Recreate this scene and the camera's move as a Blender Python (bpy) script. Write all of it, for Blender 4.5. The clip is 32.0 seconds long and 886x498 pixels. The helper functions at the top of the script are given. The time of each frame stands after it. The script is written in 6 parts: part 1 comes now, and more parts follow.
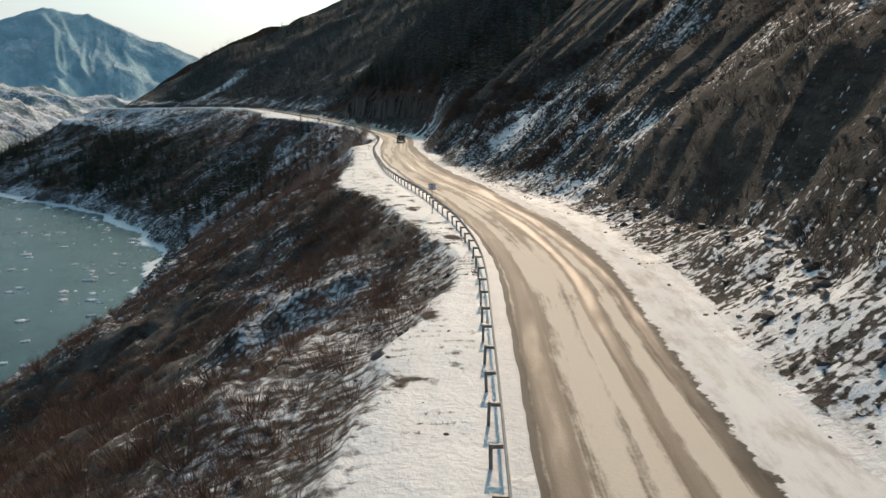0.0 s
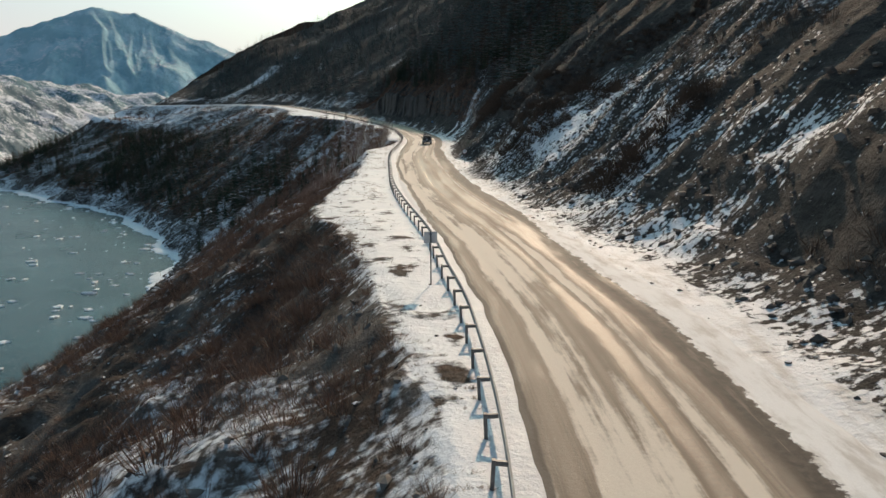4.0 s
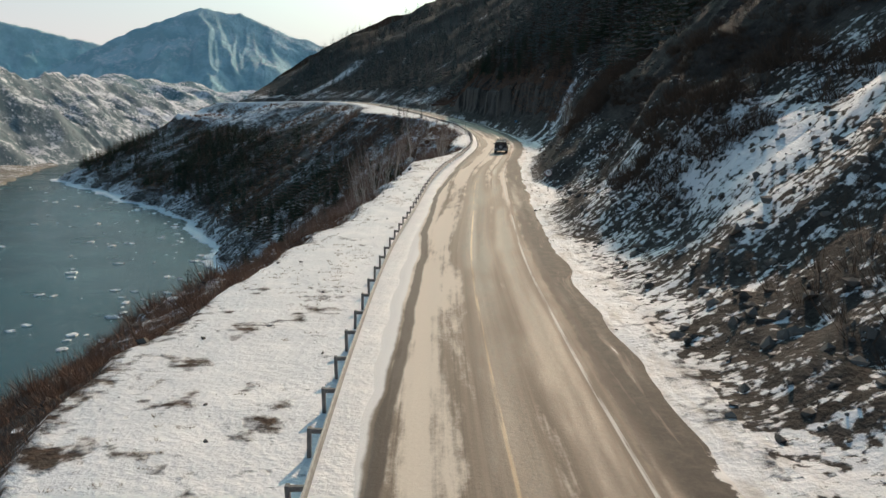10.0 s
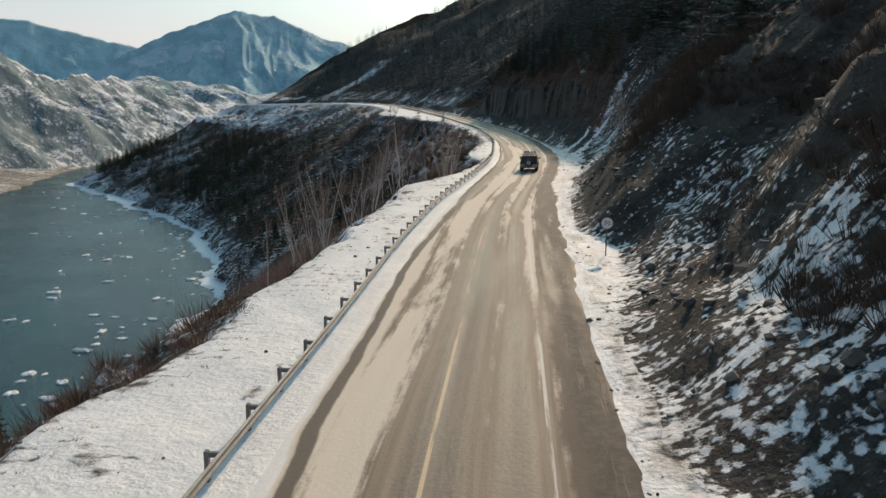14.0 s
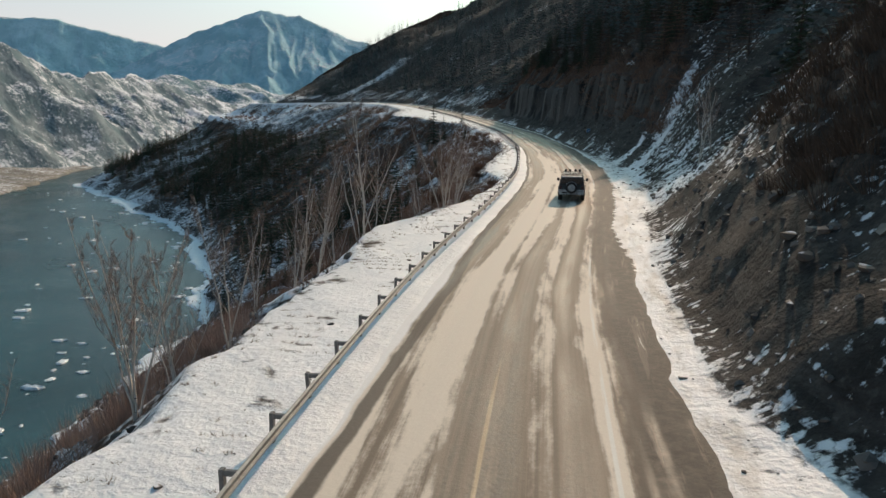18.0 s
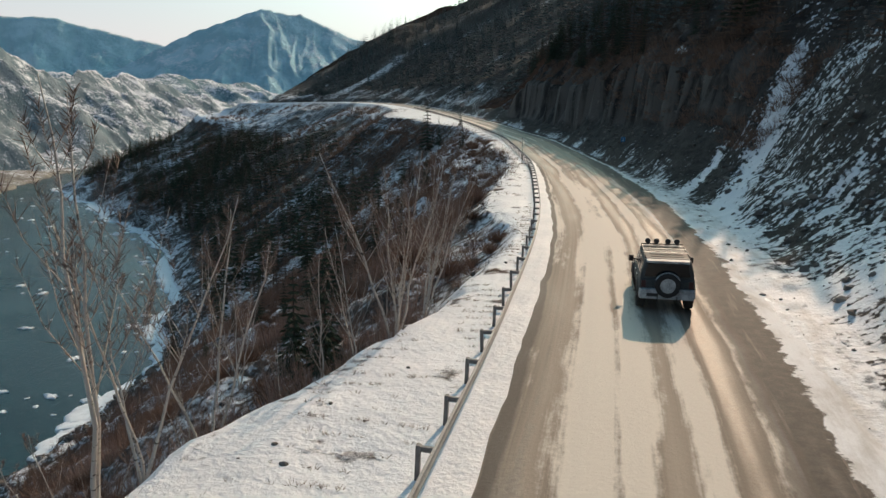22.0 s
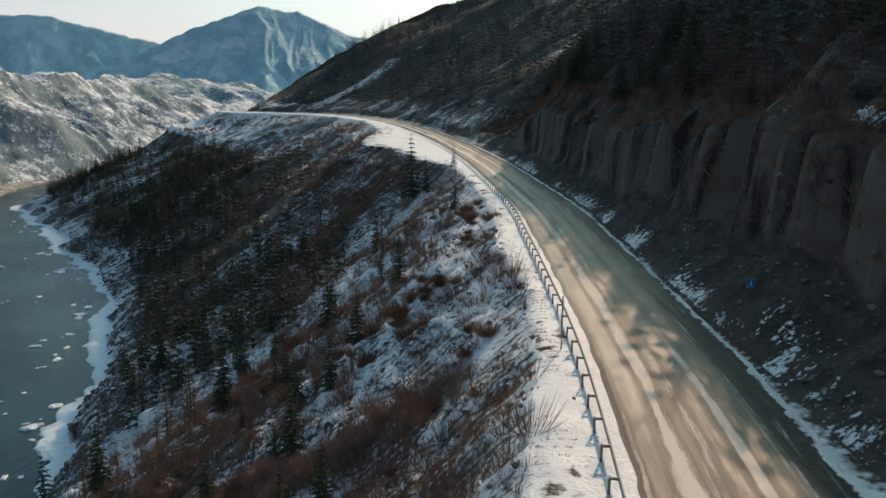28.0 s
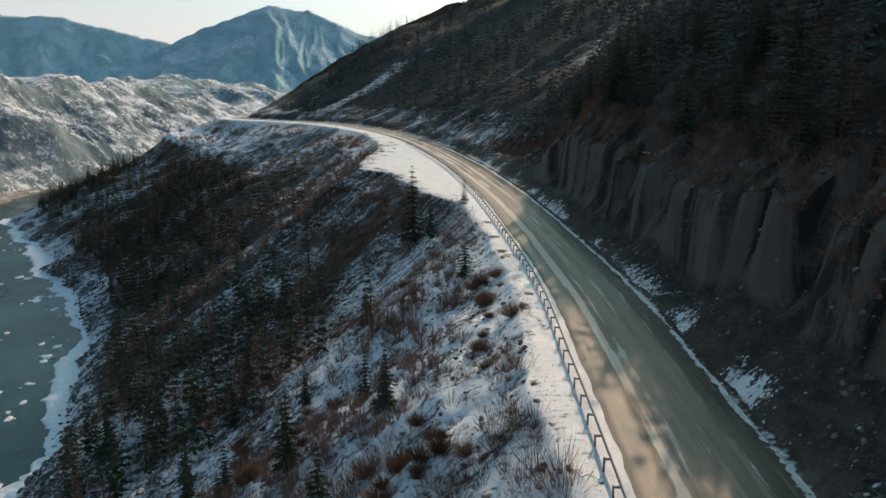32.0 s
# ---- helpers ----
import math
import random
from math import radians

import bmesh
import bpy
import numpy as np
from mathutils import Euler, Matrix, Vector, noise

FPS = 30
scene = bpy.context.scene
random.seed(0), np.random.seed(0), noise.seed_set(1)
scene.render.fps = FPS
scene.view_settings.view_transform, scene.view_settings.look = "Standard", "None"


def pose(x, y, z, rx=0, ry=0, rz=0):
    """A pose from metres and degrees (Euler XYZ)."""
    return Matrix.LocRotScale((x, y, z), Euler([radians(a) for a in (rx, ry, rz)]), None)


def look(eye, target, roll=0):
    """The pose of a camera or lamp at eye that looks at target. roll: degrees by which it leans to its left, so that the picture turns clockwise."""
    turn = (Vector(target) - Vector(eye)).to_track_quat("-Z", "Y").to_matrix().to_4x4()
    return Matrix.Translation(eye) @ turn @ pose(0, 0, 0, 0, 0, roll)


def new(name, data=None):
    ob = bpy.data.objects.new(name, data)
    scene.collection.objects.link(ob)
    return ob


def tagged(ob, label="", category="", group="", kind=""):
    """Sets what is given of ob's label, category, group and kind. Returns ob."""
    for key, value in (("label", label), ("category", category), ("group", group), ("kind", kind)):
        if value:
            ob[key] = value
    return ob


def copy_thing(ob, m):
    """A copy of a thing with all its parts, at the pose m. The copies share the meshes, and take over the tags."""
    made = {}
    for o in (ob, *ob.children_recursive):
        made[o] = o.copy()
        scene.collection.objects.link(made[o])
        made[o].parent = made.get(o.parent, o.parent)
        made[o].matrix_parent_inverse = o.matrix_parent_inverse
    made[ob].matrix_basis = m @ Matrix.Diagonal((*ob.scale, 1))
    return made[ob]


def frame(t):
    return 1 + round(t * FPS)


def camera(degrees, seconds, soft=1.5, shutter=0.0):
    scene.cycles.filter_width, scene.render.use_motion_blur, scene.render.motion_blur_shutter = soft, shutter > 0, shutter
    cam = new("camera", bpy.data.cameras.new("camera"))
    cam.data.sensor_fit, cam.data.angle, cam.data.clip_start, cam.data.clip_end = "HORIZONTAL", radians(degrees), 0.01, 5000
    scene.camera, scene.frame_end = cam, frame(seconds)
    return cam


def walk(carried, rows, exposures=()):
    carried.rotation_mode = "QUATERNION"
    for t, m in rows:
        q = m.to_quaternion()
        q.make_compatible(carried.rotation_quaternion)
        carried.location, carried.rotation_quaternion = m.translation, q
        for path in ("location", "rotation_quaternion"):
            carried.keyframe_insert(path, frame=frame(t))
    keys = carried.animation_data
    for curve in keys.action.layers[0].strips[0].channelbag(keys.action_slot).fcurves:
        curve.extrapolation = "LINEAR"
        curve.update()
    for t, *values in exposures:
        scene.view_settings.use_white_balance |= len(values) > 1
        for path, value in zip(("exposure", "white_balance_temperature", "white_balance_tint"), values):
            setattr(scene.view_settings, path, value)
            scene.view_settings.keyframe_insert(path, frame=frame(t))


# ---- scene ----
cam = camera(62.0, 32.0, soft=1.5)
PATH = [
    (0, (0.458, 8.286, 9.731), (0.540, 18.107, 7.849), -0.24),
    (0.5, (0.684, 12.099, 9.661), (0.710, 21.921, 7.782), -0.26),
    (1, (0.993, 15.625, 9.596), (0.962, 25.446, 7.714), -0.25),
    (1.5, (1.221, 19.395, 9.579), (1.124, 29.215, 7.691), -0.20),
    (2, (1.507, 22.880, 9.523), (1.341, 32.698, 7.632), -0.18),
    (2.5, (1.724, 26.733, 9.476), (1.498, 36.549, 7.583), -0.16),
    (3, (1.938, 30.321, 9.395), (1.650, 40.135, 7.497), -0.17),
    (3.5, (2.173, 34.158, 9.352), (1.799, 43.968, 7.448), -0.22),
    (4, (2.340, 37.828, 9.245), (1.884, 47.634, 7.340), -0.21),
    (4.5, (2.459, 41.430, 9.100), (1.926, 51.233, 7.195), -0.16),
    (5, (2.550, 45.047, 8.943), (1.949, 54.845, 7.037), -0.11),
    (5.5, (2.638, 48.710, 8.803), (1.980, 58.505, 6.895), -0.09),
    (6, (2.749, 52.381, 8.711), (2.046, 62.171, 6.797), -0.12),
    (6.5, (2.749, 56.226, 8.666), (1.997, 66.012, 6.747), -0.21),
    (7, (2.923, 59.895, 8.644), (2.077, 69.671, 6.721), -0.28),
    (7.5, (2.891, 63.713, 8.673), (1.873, 73.473, 6.749), -0.29),
    (8, (2.979, 67.495, 8.707), (1.796, 77.235, 6.779), -0.30),
    (8.5, (2.905, 71.468, 8.743), (1.516, 81.181, 6.815), -0.23),
    (9, (2.901, 75.286, 8.728), (1.377, 84.980, 6.799), -0.20),
    (9.5, (2.724, 79.347, 8.728), (1.081, 89.021, 6.800), -0.13),
    (10, (2.639, 83.168, 8.683), (0.943, 92.833, 6.755), -0.12),
    (10.5, (2.405, 87.216, 8.638), (0.652, 96.871, 6.716), -0.07),
    (11, (2.270, 91.057, 8.586), (0.468, 100.704, 6.665), -0.03),
    (11.5, (1.916, 95.069, 8.609), (0.065, 104.707, 6.689), 0.04),
    (12, (1.680, 98.824, 8.595), (-0.221, 108.453, 6.676), 0.06),
    (12.5, (1.254, 102.775, 8.581), (-0.708, 112.393, 6.669), 0.03),
    (13, (0.999, 106.496, 8.530), (-1.021, 116.102, 6.622), -0.00),
    (13.5, (0.533, 110.481, 8.526), (-1.544, 120.076, 6.623), -0.04),
    (14, (0.208, 114.348, 8.484), (-1.914, 123.934, 6.585), -0.13),
    (14.5, (-0.343, 118.251, 8.488), (-2.511, 127.827, 6.593), -0.18),
    (15, (-0.891, 121.901, 8.430), (-3.102, 131.469, 6.539), -0.12),
    (15.5, (-1.429, 125.443, 8.336), (-3.682, 135.001, 6.447), -0.00),
    (16, (-1.955, 128.952, 8.230), (-4.246, 138.501, 6.344), 0.13),
    (16.5, (-2.468, 132.462, 8.134), (-4.793, 142.003, 6.249), 0.23),
    (17, (-2.969, 135.992, 8.069), (-5.325, 145.526, 6.185), 0.28),
    (17.5, (-3.715, 139.634, 8.067), (-6.107, 149.160, 6.187), 0.33),
    (18, (-4.232, 143.184, 8.046), (-6.657, 152.701, 6.163), 0.33),
    (18.5, (-4.934, 146.852, 8.031), (-7.387, 156.361, 6.147), 0.36),
    (19, (-5.630, 150.630, 7.972), (-8.091, 160.137, 6.088), 0.44),
    (19.5, (-6.338, 154.461, 7.861), (-8.796, 163.970, 5.980), 0.52),
    (20, (-7.096, 158.256, 7.752), (-9.546, 167.768, 5.876), 0.58),
    (20.5, (-7.861, 162.151, 7.702), (-10.305, 171.665, 5.829), 0.57),
    (21, (-8.620, 166.068, 7.720), (-11.063, 175.581, 5.844), 0.50),
    (21.5, (-9.372, 169.929, 7.862), (-11.819, 179.440, 5.978), 0.41),
    (22, (-10.113, 173.794, 8.311), (-12.567, 183.302, 6.421), 0.32),
    (22.5, (-10.861, 177.659, 8.994), (-13.318, 187.165, 7.097), 0.20),
    (23, (-11.717, 181.427, 9.722), (-14.172, 190.933, 7.822), 0.20),
    (23.5, (-12.594, 185.350, 10.511), (-15.040, 194.857, 8.604), 0.29),
    (24, (-13.436, 189.367, 11.303), (-15.877, 198.873, 9.390), 0.37),
    (24.5, (-14.197, 193.286, 12.018), (-16.643, 202.791, 10.101), 0.36),
    (25, (-14.881, 197.121, 12.663), (-17.336, 206.622, 10.737), 0.31),
    (25.5, (-15.561, 200.931, 13.240), (-18.028, 210.429, 11.317), 0.22),
    (26, (-16.294, 204.825, 13.814), (-18.767, 214.322, 11.890), 0.15),
    (26.5, (-17.068, 208.705, 14.388), (-19.543, 218.200, 12.461), 0.10),
    (27, (-17.872, 212.508, 14.962), (-20.345, 222.003, 13.030), 0.07),
    (27.5, (-18.699, 216.204, 15.531), (-21.167, 225.699, 13.594), 0.06),
    (28, (-19.539, 219.788, 16.087), (-21.999, 229.284, 14.146), 0.08),
    (28.5, (-20.333, 223.304, 16.626), (-22.789, 232.801, 14.684), 0.07),
    (29, (-21.145, 226.787, 17.192), (-23.609, 236.282, 15.246), 0.02),
    (29.5, (-21.919, 230.212, 17.769), (-24.401, 239.700, 15.816), -0.01),
    (30, (-22.698, 233.585, 18.339), (-25.199, 243.068, 16.385), -0.06),
    (30.5, (-23.454, 236.962, 18.903), (-25.982, 246.437, 16.947), -0.12),
    (31, (-24.201, 240.315, 19.467), (-26.761, 249.782, 17.507), -0.19),
    (31.5, (-25.001, 243.717, 20.053), (-27.595, 253.172, 18.084), -0.21),
    (32, (-25.905, 247.170, 20.666), (-28.524, 256.617, 18.695), -0.30),
]
walk(cam, [(t, look(eye, target, roll)) for t, eye, target, roll in PATH], exposures=[(0.0, -0.10, 6300, 2), (14.0, -0.05, 6300, 2), (22.0, 0.0, 6300, 2), (32.0, 0.0, 6300, 2)])

# ---- light ----
SUN_AZ, SUN_EL = radians(9.0), radians(28.5)  # azimuth from +y towards +x
world = bpy.data.worlds.new("sky")
scene.world = world
world.use_nodes = True
wn = world.node_tree.nodes
sky = wn.new("ShaderNodeTexSky")
sky.sky_type = "NISHITA"
sky.sun_disc = False
sky.sun_elevation, sky.sun_rotation = SUN_EL, SUN_AZ
sky.air_density, sky.dust_density, sky.ozone_density, sky.altitude = 1.0, 6.0, 1.5, 600
wn["Background"].inputs["Strength"].default_value = 0.125
tint = wn.new("ShaderNodeMix")
tint.data_type, tint.blend_type = "RGBA", "MULTIPLY"
tint.inputs[0].default_value = 1.0
tint.inputs[7].default_value = (0.765, 1.05, 1.045, 1.0)
world.node_tree.links.new(sky.outputs["Color"], tint.inputs[6])
# pale haze low over the valley
way = wn.new("ShaderNodeTexCoord")
axes = wn.new("ShaderNodeSeparateXYZ")
low = wn.new("ShaderNodeMapRange")
low.interpolation_type = "SMOOTHSTEP"
low.inputs["From Min"].default_value, low.inputs["From Max"].default_value = 0.0, 0.30
low.inputs["To Min"].default_value, low.inputs["To Max"].default_value = 0.85, 0.0
haze = wn.new("ShaderNodeMix")
haze.data_type = "RGBA"
haze.inputs[7].default_value = (7.75, 6.5, 6.85, 1.0)
world.node_tree.links.new(way.outputs["Generated"], axes.inputs[0])
world.node_tree.links.new(axes.outputs["Z"], low.inputs["Value"])
world.node_tree.links.new(low.outputs[0], haze.inputs[0])
world.node_tree.links.new(tint.outputs[2], haze.inputs[6])
world.node_tree.links.new(haze.outputs[2], wn["Background"].inputs["Color"])
sun = new("sun", bpy.data.lights.new("sun", "SUN"))
sun.data.energy, sun.data.angle, sun.data.color = 3.5, radians(0.55), (1.0, 0.665, 0.475)
sun_from = Vector((math.sin(SUN_AZ) * math.cos(SUN_EL), math.cos(SUN_AZ) * math.cos(SUN_EL), math.sin(SUN_EL)))
sun.matrix_world = look(sun_from * 60, (0, 0, 0))

# ---- numbers and noise ----
def spline(keys, values, at):
    """Smooth curve through values (rows) given at keys."""
    keys, values = np.asarray(keys, float), np.asarray(values, float).reshape(len(keys), -1)
    slope = np.gradient(values, keys, axis=0)
    at = np.clip(at, keys[0], keys[-1])
    j = np.clip(np.searchsorted(keys, at) - 1, 0, len(keys) - 2)
    h = (keys[j + 1] - keys[j])[:, None]
    f = (at - keys[j])[:, None] / h
    a, b, ma, mb = values[j], values[j + 1], slope[j] * h, slope[j + 1] * h
    return (2 * f**3 - 3 * f**2 + 1) * a + (f**3 - 2 * f**2 + f) * ma + (3 * f**2 - 2 * f**3) * b + (f**3 - f**2) * mb


TABLE = np.random.RandomState(7).rand(4096)


def value_noise(x, y, seed=0):
    xi, yi = np.floor(x).astype(np.int64), np.floor(y).astype(np.int64)
    fx, fy = x - xi, y - yi
    fx, fy = fx * fx * fx * (fx * (6 * fx - 15) + 10), fy * fy * fy * (fy * (6 * fy - 15) + 10)

    def cell(a, b):
        return TABLE[((a * 73856093) ^ (b * 19349663) ^ (seed * 83492791)) & 4095]

    low = cell(xi, yi) * (1 - fx) + cell(xi + 1, yi) * fx
    high = cell(xi, yi + 1) * (1 - fx) + cell(xi + 1, yi + 1) * fx
    return (low * (1 - fy) + high * fy) * 2 - 1


def fbm(x, y, octaves=5, seed=0, gain=0.5):
    out, amp, total = 0, 1.0, 0
    for n in range(octaves):
        c, s = math.cos(n * 0.9), math.sin(n * 0.9)
        out = out + amp * value_noise((x * c - y * s) * 2**n + 17.3 * n, (x * s + y * c) * 2**n - 9.1 * n, seed + n)
        total += amp
        amp *= gain
    return out / total


def ridged(x, y, octaves=5, seed=0):
    out, amp, total = 0, 1.0, 0
    for n in range(octaves):
        out = out + amp * (1 - 2 * np.abs(value_noise(x * 2**n + 5.7 * n, y * 2**n + 3.1 * n, seed + n)))
        total += amp
        amp *= 0.5
    return out / total


def smooth(a, b, x):
    f = np.clip((x - a) / (b - a), 0, 1)
    return f * f * (3 - 2 * f)


# ---- mesh helpers ----
def mesh_of(name, verts, faces, mats=(), smooth_faces=True):
    me = bpy.data.meshes.new(name)
    verts = np.asarray(verts, np.float32)
    faces = np.asarray(faces, np.int32)
    me.vertices.add(len(verts))
    me.vertices.foreach_set("co", verts.ravel())
    n = faces.shape[1]
    me.loops.add(faces.size)
    me.loops.foreach_set("vertex_index", faces.ravel())
    me.polygons.add(len(faces))
    me.polygons.foreach_set("loop_start", np.arange(0, faces.size, n, dtype=np.int32))
    me.polygons.foreach_set("loop_total", np.full(len(faces), n, np.int32))
    me.polygons.foreach_set("use_smooth", np.full(len(faces), smooth_faces))
    me.update(calc_edges=True)
    for m in mats:
        me.materials.append(m)
    return me


def grid_faces(rows, cols):
    a = np.arange(rows - 1)[:, None] * cols + np.arange(cols - 1)[None]
    return np.stack([a, a + 1, a + cols + 1, a + cols], -1).reshape(-1, 4)


def attribute(me, name, values):
    at = me.attributes.new(name, "FLOAT", "POINT")
    at.data.foreach_set("value", np.asarray(values, np.float32).ravel())


def part(name, bm, material, parent=None, label="", smooth_faces=False):
    """Links a bmesh as one mesh object, under parent if given."""
    me = bpy.data.meshes.new(name)
    bm.to_mesh(me)
    bm.free()
    for m in material if isinstance(material, (list, tuple)) else (material,):
        me.materials.append(m)
    if smooth_faces:
        me.polygons.foreach_set("use_smooth", [True] * len(me.polygons))
    ob = new(name, me)
    if parent is not None:
        ob.parent = parent
    if label:
        tagged(ob, label)
    return ob


def box(bm, size, at=(0, 0, 0), turn=None, bevel=0.0):
    made = bmesh.ops.create_cube(bm, size=1.0)["verts"]
    m = Matrix.Translation(at) @ (turn.to_4x4() if turn else Matrix()) @ Matrix.Diagonal((*size, 1))
    bmesh.ops.transform(bm, matrix=m, verts=made)
    if bevel:
        edges = list({e for v in made for e in v.link_edges})
        bmesh.ops.bevel(bm, geom=edges, offset=bevel, segments=2, affect="EDGES", profile=0.6)
    return bm


def tube(bm, points, radii, sides=8):
    """A round tube through points, with one radius a point, closed at its ends."""
    rings = []
    pts = [Vector(p) for p in points]
    for n, p in enumerate(pts):
        way = (pts[min(n + 1, len(pts) - 1)] - pts[max(n - 1, 0)]).normalized()
        side = way.cross(Vector((0.31, 0.17, 0.93)))
        if side.length < 0.05:
            side = way.cross(Vector((1, 0, 0)))
        side.normalize()
        other = way.cross(side)
        r = radii[n] if isinstance(radii, (list, tuple)) else radii
        rings.append([bm.verts.new(p + r * (math.cos(a) * side + math.sin(a) * other)) for a in (2 * math.pi * k / sides for k in range(sides))])
    for a, b in zip(rings, rings[1:]):
        for k in range(sides):
            bm.faces.new((a[k], a[(k + 1) % sides], b[(k + 1) % sides], b[k]))
    bm.faces.new(rings[0][::-1])
    bm.faces.new(rings[-1])
    return bm


def disc(bm, centre, axis, radius, depth, sides=24):
    a = Vector(axis).normalized()
    return tube(bm, [Vector(centre) - a * depth / 2, Vector(centre) + a * depth / 2], radius, sides)


# ---- materials ----
def material(name, rough=0.8):
    m = bpy.data.materials.new(name)
    m.use_nodes = True
    nt = m.node_tree
    bsdf = nt.nodes["Principled BSDF"]
    bsdf.inputs["Roughness"].default_value = rough
    return m, nt, bsdf


class Nodes:
    """Short names for the nodes that the materials are made of."""

    def __init__(self, nt):
        self.nt = nt

    def link(self, a, b):
        self.nt.links.new(a, b)

    def put(self, socket, value):
        if isinstance(value, bpy.types.NodeSocket):
            self.link(value, socket)
        elif isinstance(value, (tuple, list)) and len(value) == 3 and socket.type == "RGBA":
            socket.default_value = (*value, 1)
        else:
            socket.default_value = value

    def where(self):
        return self.nt.nodes.new("ShaderNodeTexCoord").outputs["Object"]

    def attr(self, name):
        n = self.nt.nodes.new("ShaderNodeAttribute")
        n.attribute_name = name
        return n.outputs["Fac"]

    def xyz(self, x, y, z=0.0):
        n = self.nt.nodes.new("ShaderNodeCombineXYZ")
        for s, v in zip(n.inputs, (x, y, z)):
            self.put(s, v)
        return n.outputs[0]

    def scaled(self, vector, scale, turn=(0, 0, 0)):
        n = self.nt.nodes.new("ShaderNodeMapping")
        self.put(n.inputs["Vector"], vector)
        n.inputs["Scale"].default_value = scale
        n.inputs["Rotation"].default_value = [radians(a) for a in turn]
        return n.outputs[0]

    def noise(self, vector, scale, detail=6, rough=0.55, distort=0.0):
        n = self.nt.nodes.new("ShaderNodeTexNoise")
        self.put(n.inputs["Vector"], vector)
        n.inputs["Scale"].default_value, n.inputs["Detail"].default_value = scale, detail
        n.inputs["Roughness"].default_value, n.inputs["Distortion"].default_value = rough, distort
        return n.outputs["Fac"]

    def cells(self, vector, scale, feature="F1", out="Distance"):
        n = self.nt.nodes.new("ShaderNodeTexVoronoi")
        n.feature = feature
        self.put(n.inputs["Vector"], vector)
        n.inputs["Scale"].default_value = scale
        return n.outputs[out]

    def math(self, op, a, b=0.0, c=0.0, clamp=False):
        n = self.nt.nodes.new("ShaderNodeMath")
        n.operation, n.use_clamp = op, clamp
        for s, v in zip(n.inputs, (a, b, c)):
            self.put(s, v)
        return n.outputs[0]

    def step(self, value, low, high, a=0.0, b=1.0):
        """a below low, b above high, smooth between."""
        n = self.nt.nodes.new("ShaderNodeMapRange")
        n.interpolation_type = "SMOOTHSTEP"
        for s, v in zip((n.inputs[0], n.inputs[1], n.inputs[2], n.inputs[3], n.inputs[4]), (value, low, high, a, b)):
            self.put(s, v)
        return n.outputs[0]

    def mix(self, f, a, b):
        n = self.nt.nodes.new("ShaderNodeMix")
        n.data_type = "RGBA"
        self.put(n.inputs[0], f)
        self.put(n.inputs[6], a)
        self.put(n.inputs[7], b)
        return n.outputs[2]

    def bump(self, height, strength, distance, normal=None):
        n = self.nt.nodes.new("ShaderNodeBump")
        n.inputs["Strength"].default_value, n.inputs["Distance"].default_value = strength, distance
        self.put(n.inputs["Height"], height)
        if normal is not None:
            self.link(normal, n.inputs["Normal"])
        return n.outputs[0]

    def steep(self):
        """1 on level ground, 0 on upright faces."""
        g = self.nt.nodes.new("ShaderNodeNewGeometry")
        s = self.nt.nodes.new("ShaderNodeSeparateXYZ")
        self.link(g.outputs["Normal"], s.inputs[0])
        return s.outputs["Z"]

    def random(self):
        return self.nt.nodes.new("ShaderNodeObjectInfo").outputs["Random"]

    def island(self):
        return self.nt.nodes.new("ShaderNodeNewGeometry").outputs["Random Per Island"]


def plain(name, colour, rough=0.6, metal=0.0, vary=0.25, scale=6.0, relief=0.0):
    """A surface of one stuff with fine and coarse unevenness."""
    m, nt, bsdf = material(name, rough)
    n = Nodes(nt)
    p = n.where()
    f = n.math("ADD", n.math("MULTIPLY", n.noise(p, scale, 5), 0.6), n.math("MULTIPLY", n.noise(p, scale * 7, 3), 0.4))
    dark = tuple(c * (1 - vary) for c in colour)
    light = tuple(min(1, c * (1 + vary)) for c in colour)
    n.put(bsdf.inputs["Base Color"], n.mix(n.step(f, 0.35, 0.65), dark, light))
    bsdf.inputs["Metallic"].default_value = metal
    n.put(bsdf.inputs["Roughness"], n.math("ADD", n.math("MULTIPLY", f, 0.2), rough - 0.1))
    if relief:
        n.put(bsdf.inputs["Normal"], n.bump(n.noise(p, scale * 4, 4), 0.6, relief))
    return m


SNOW, DIRTY = (0.80, 0.81, 0.83), (0.42, 0.35, 0.28)


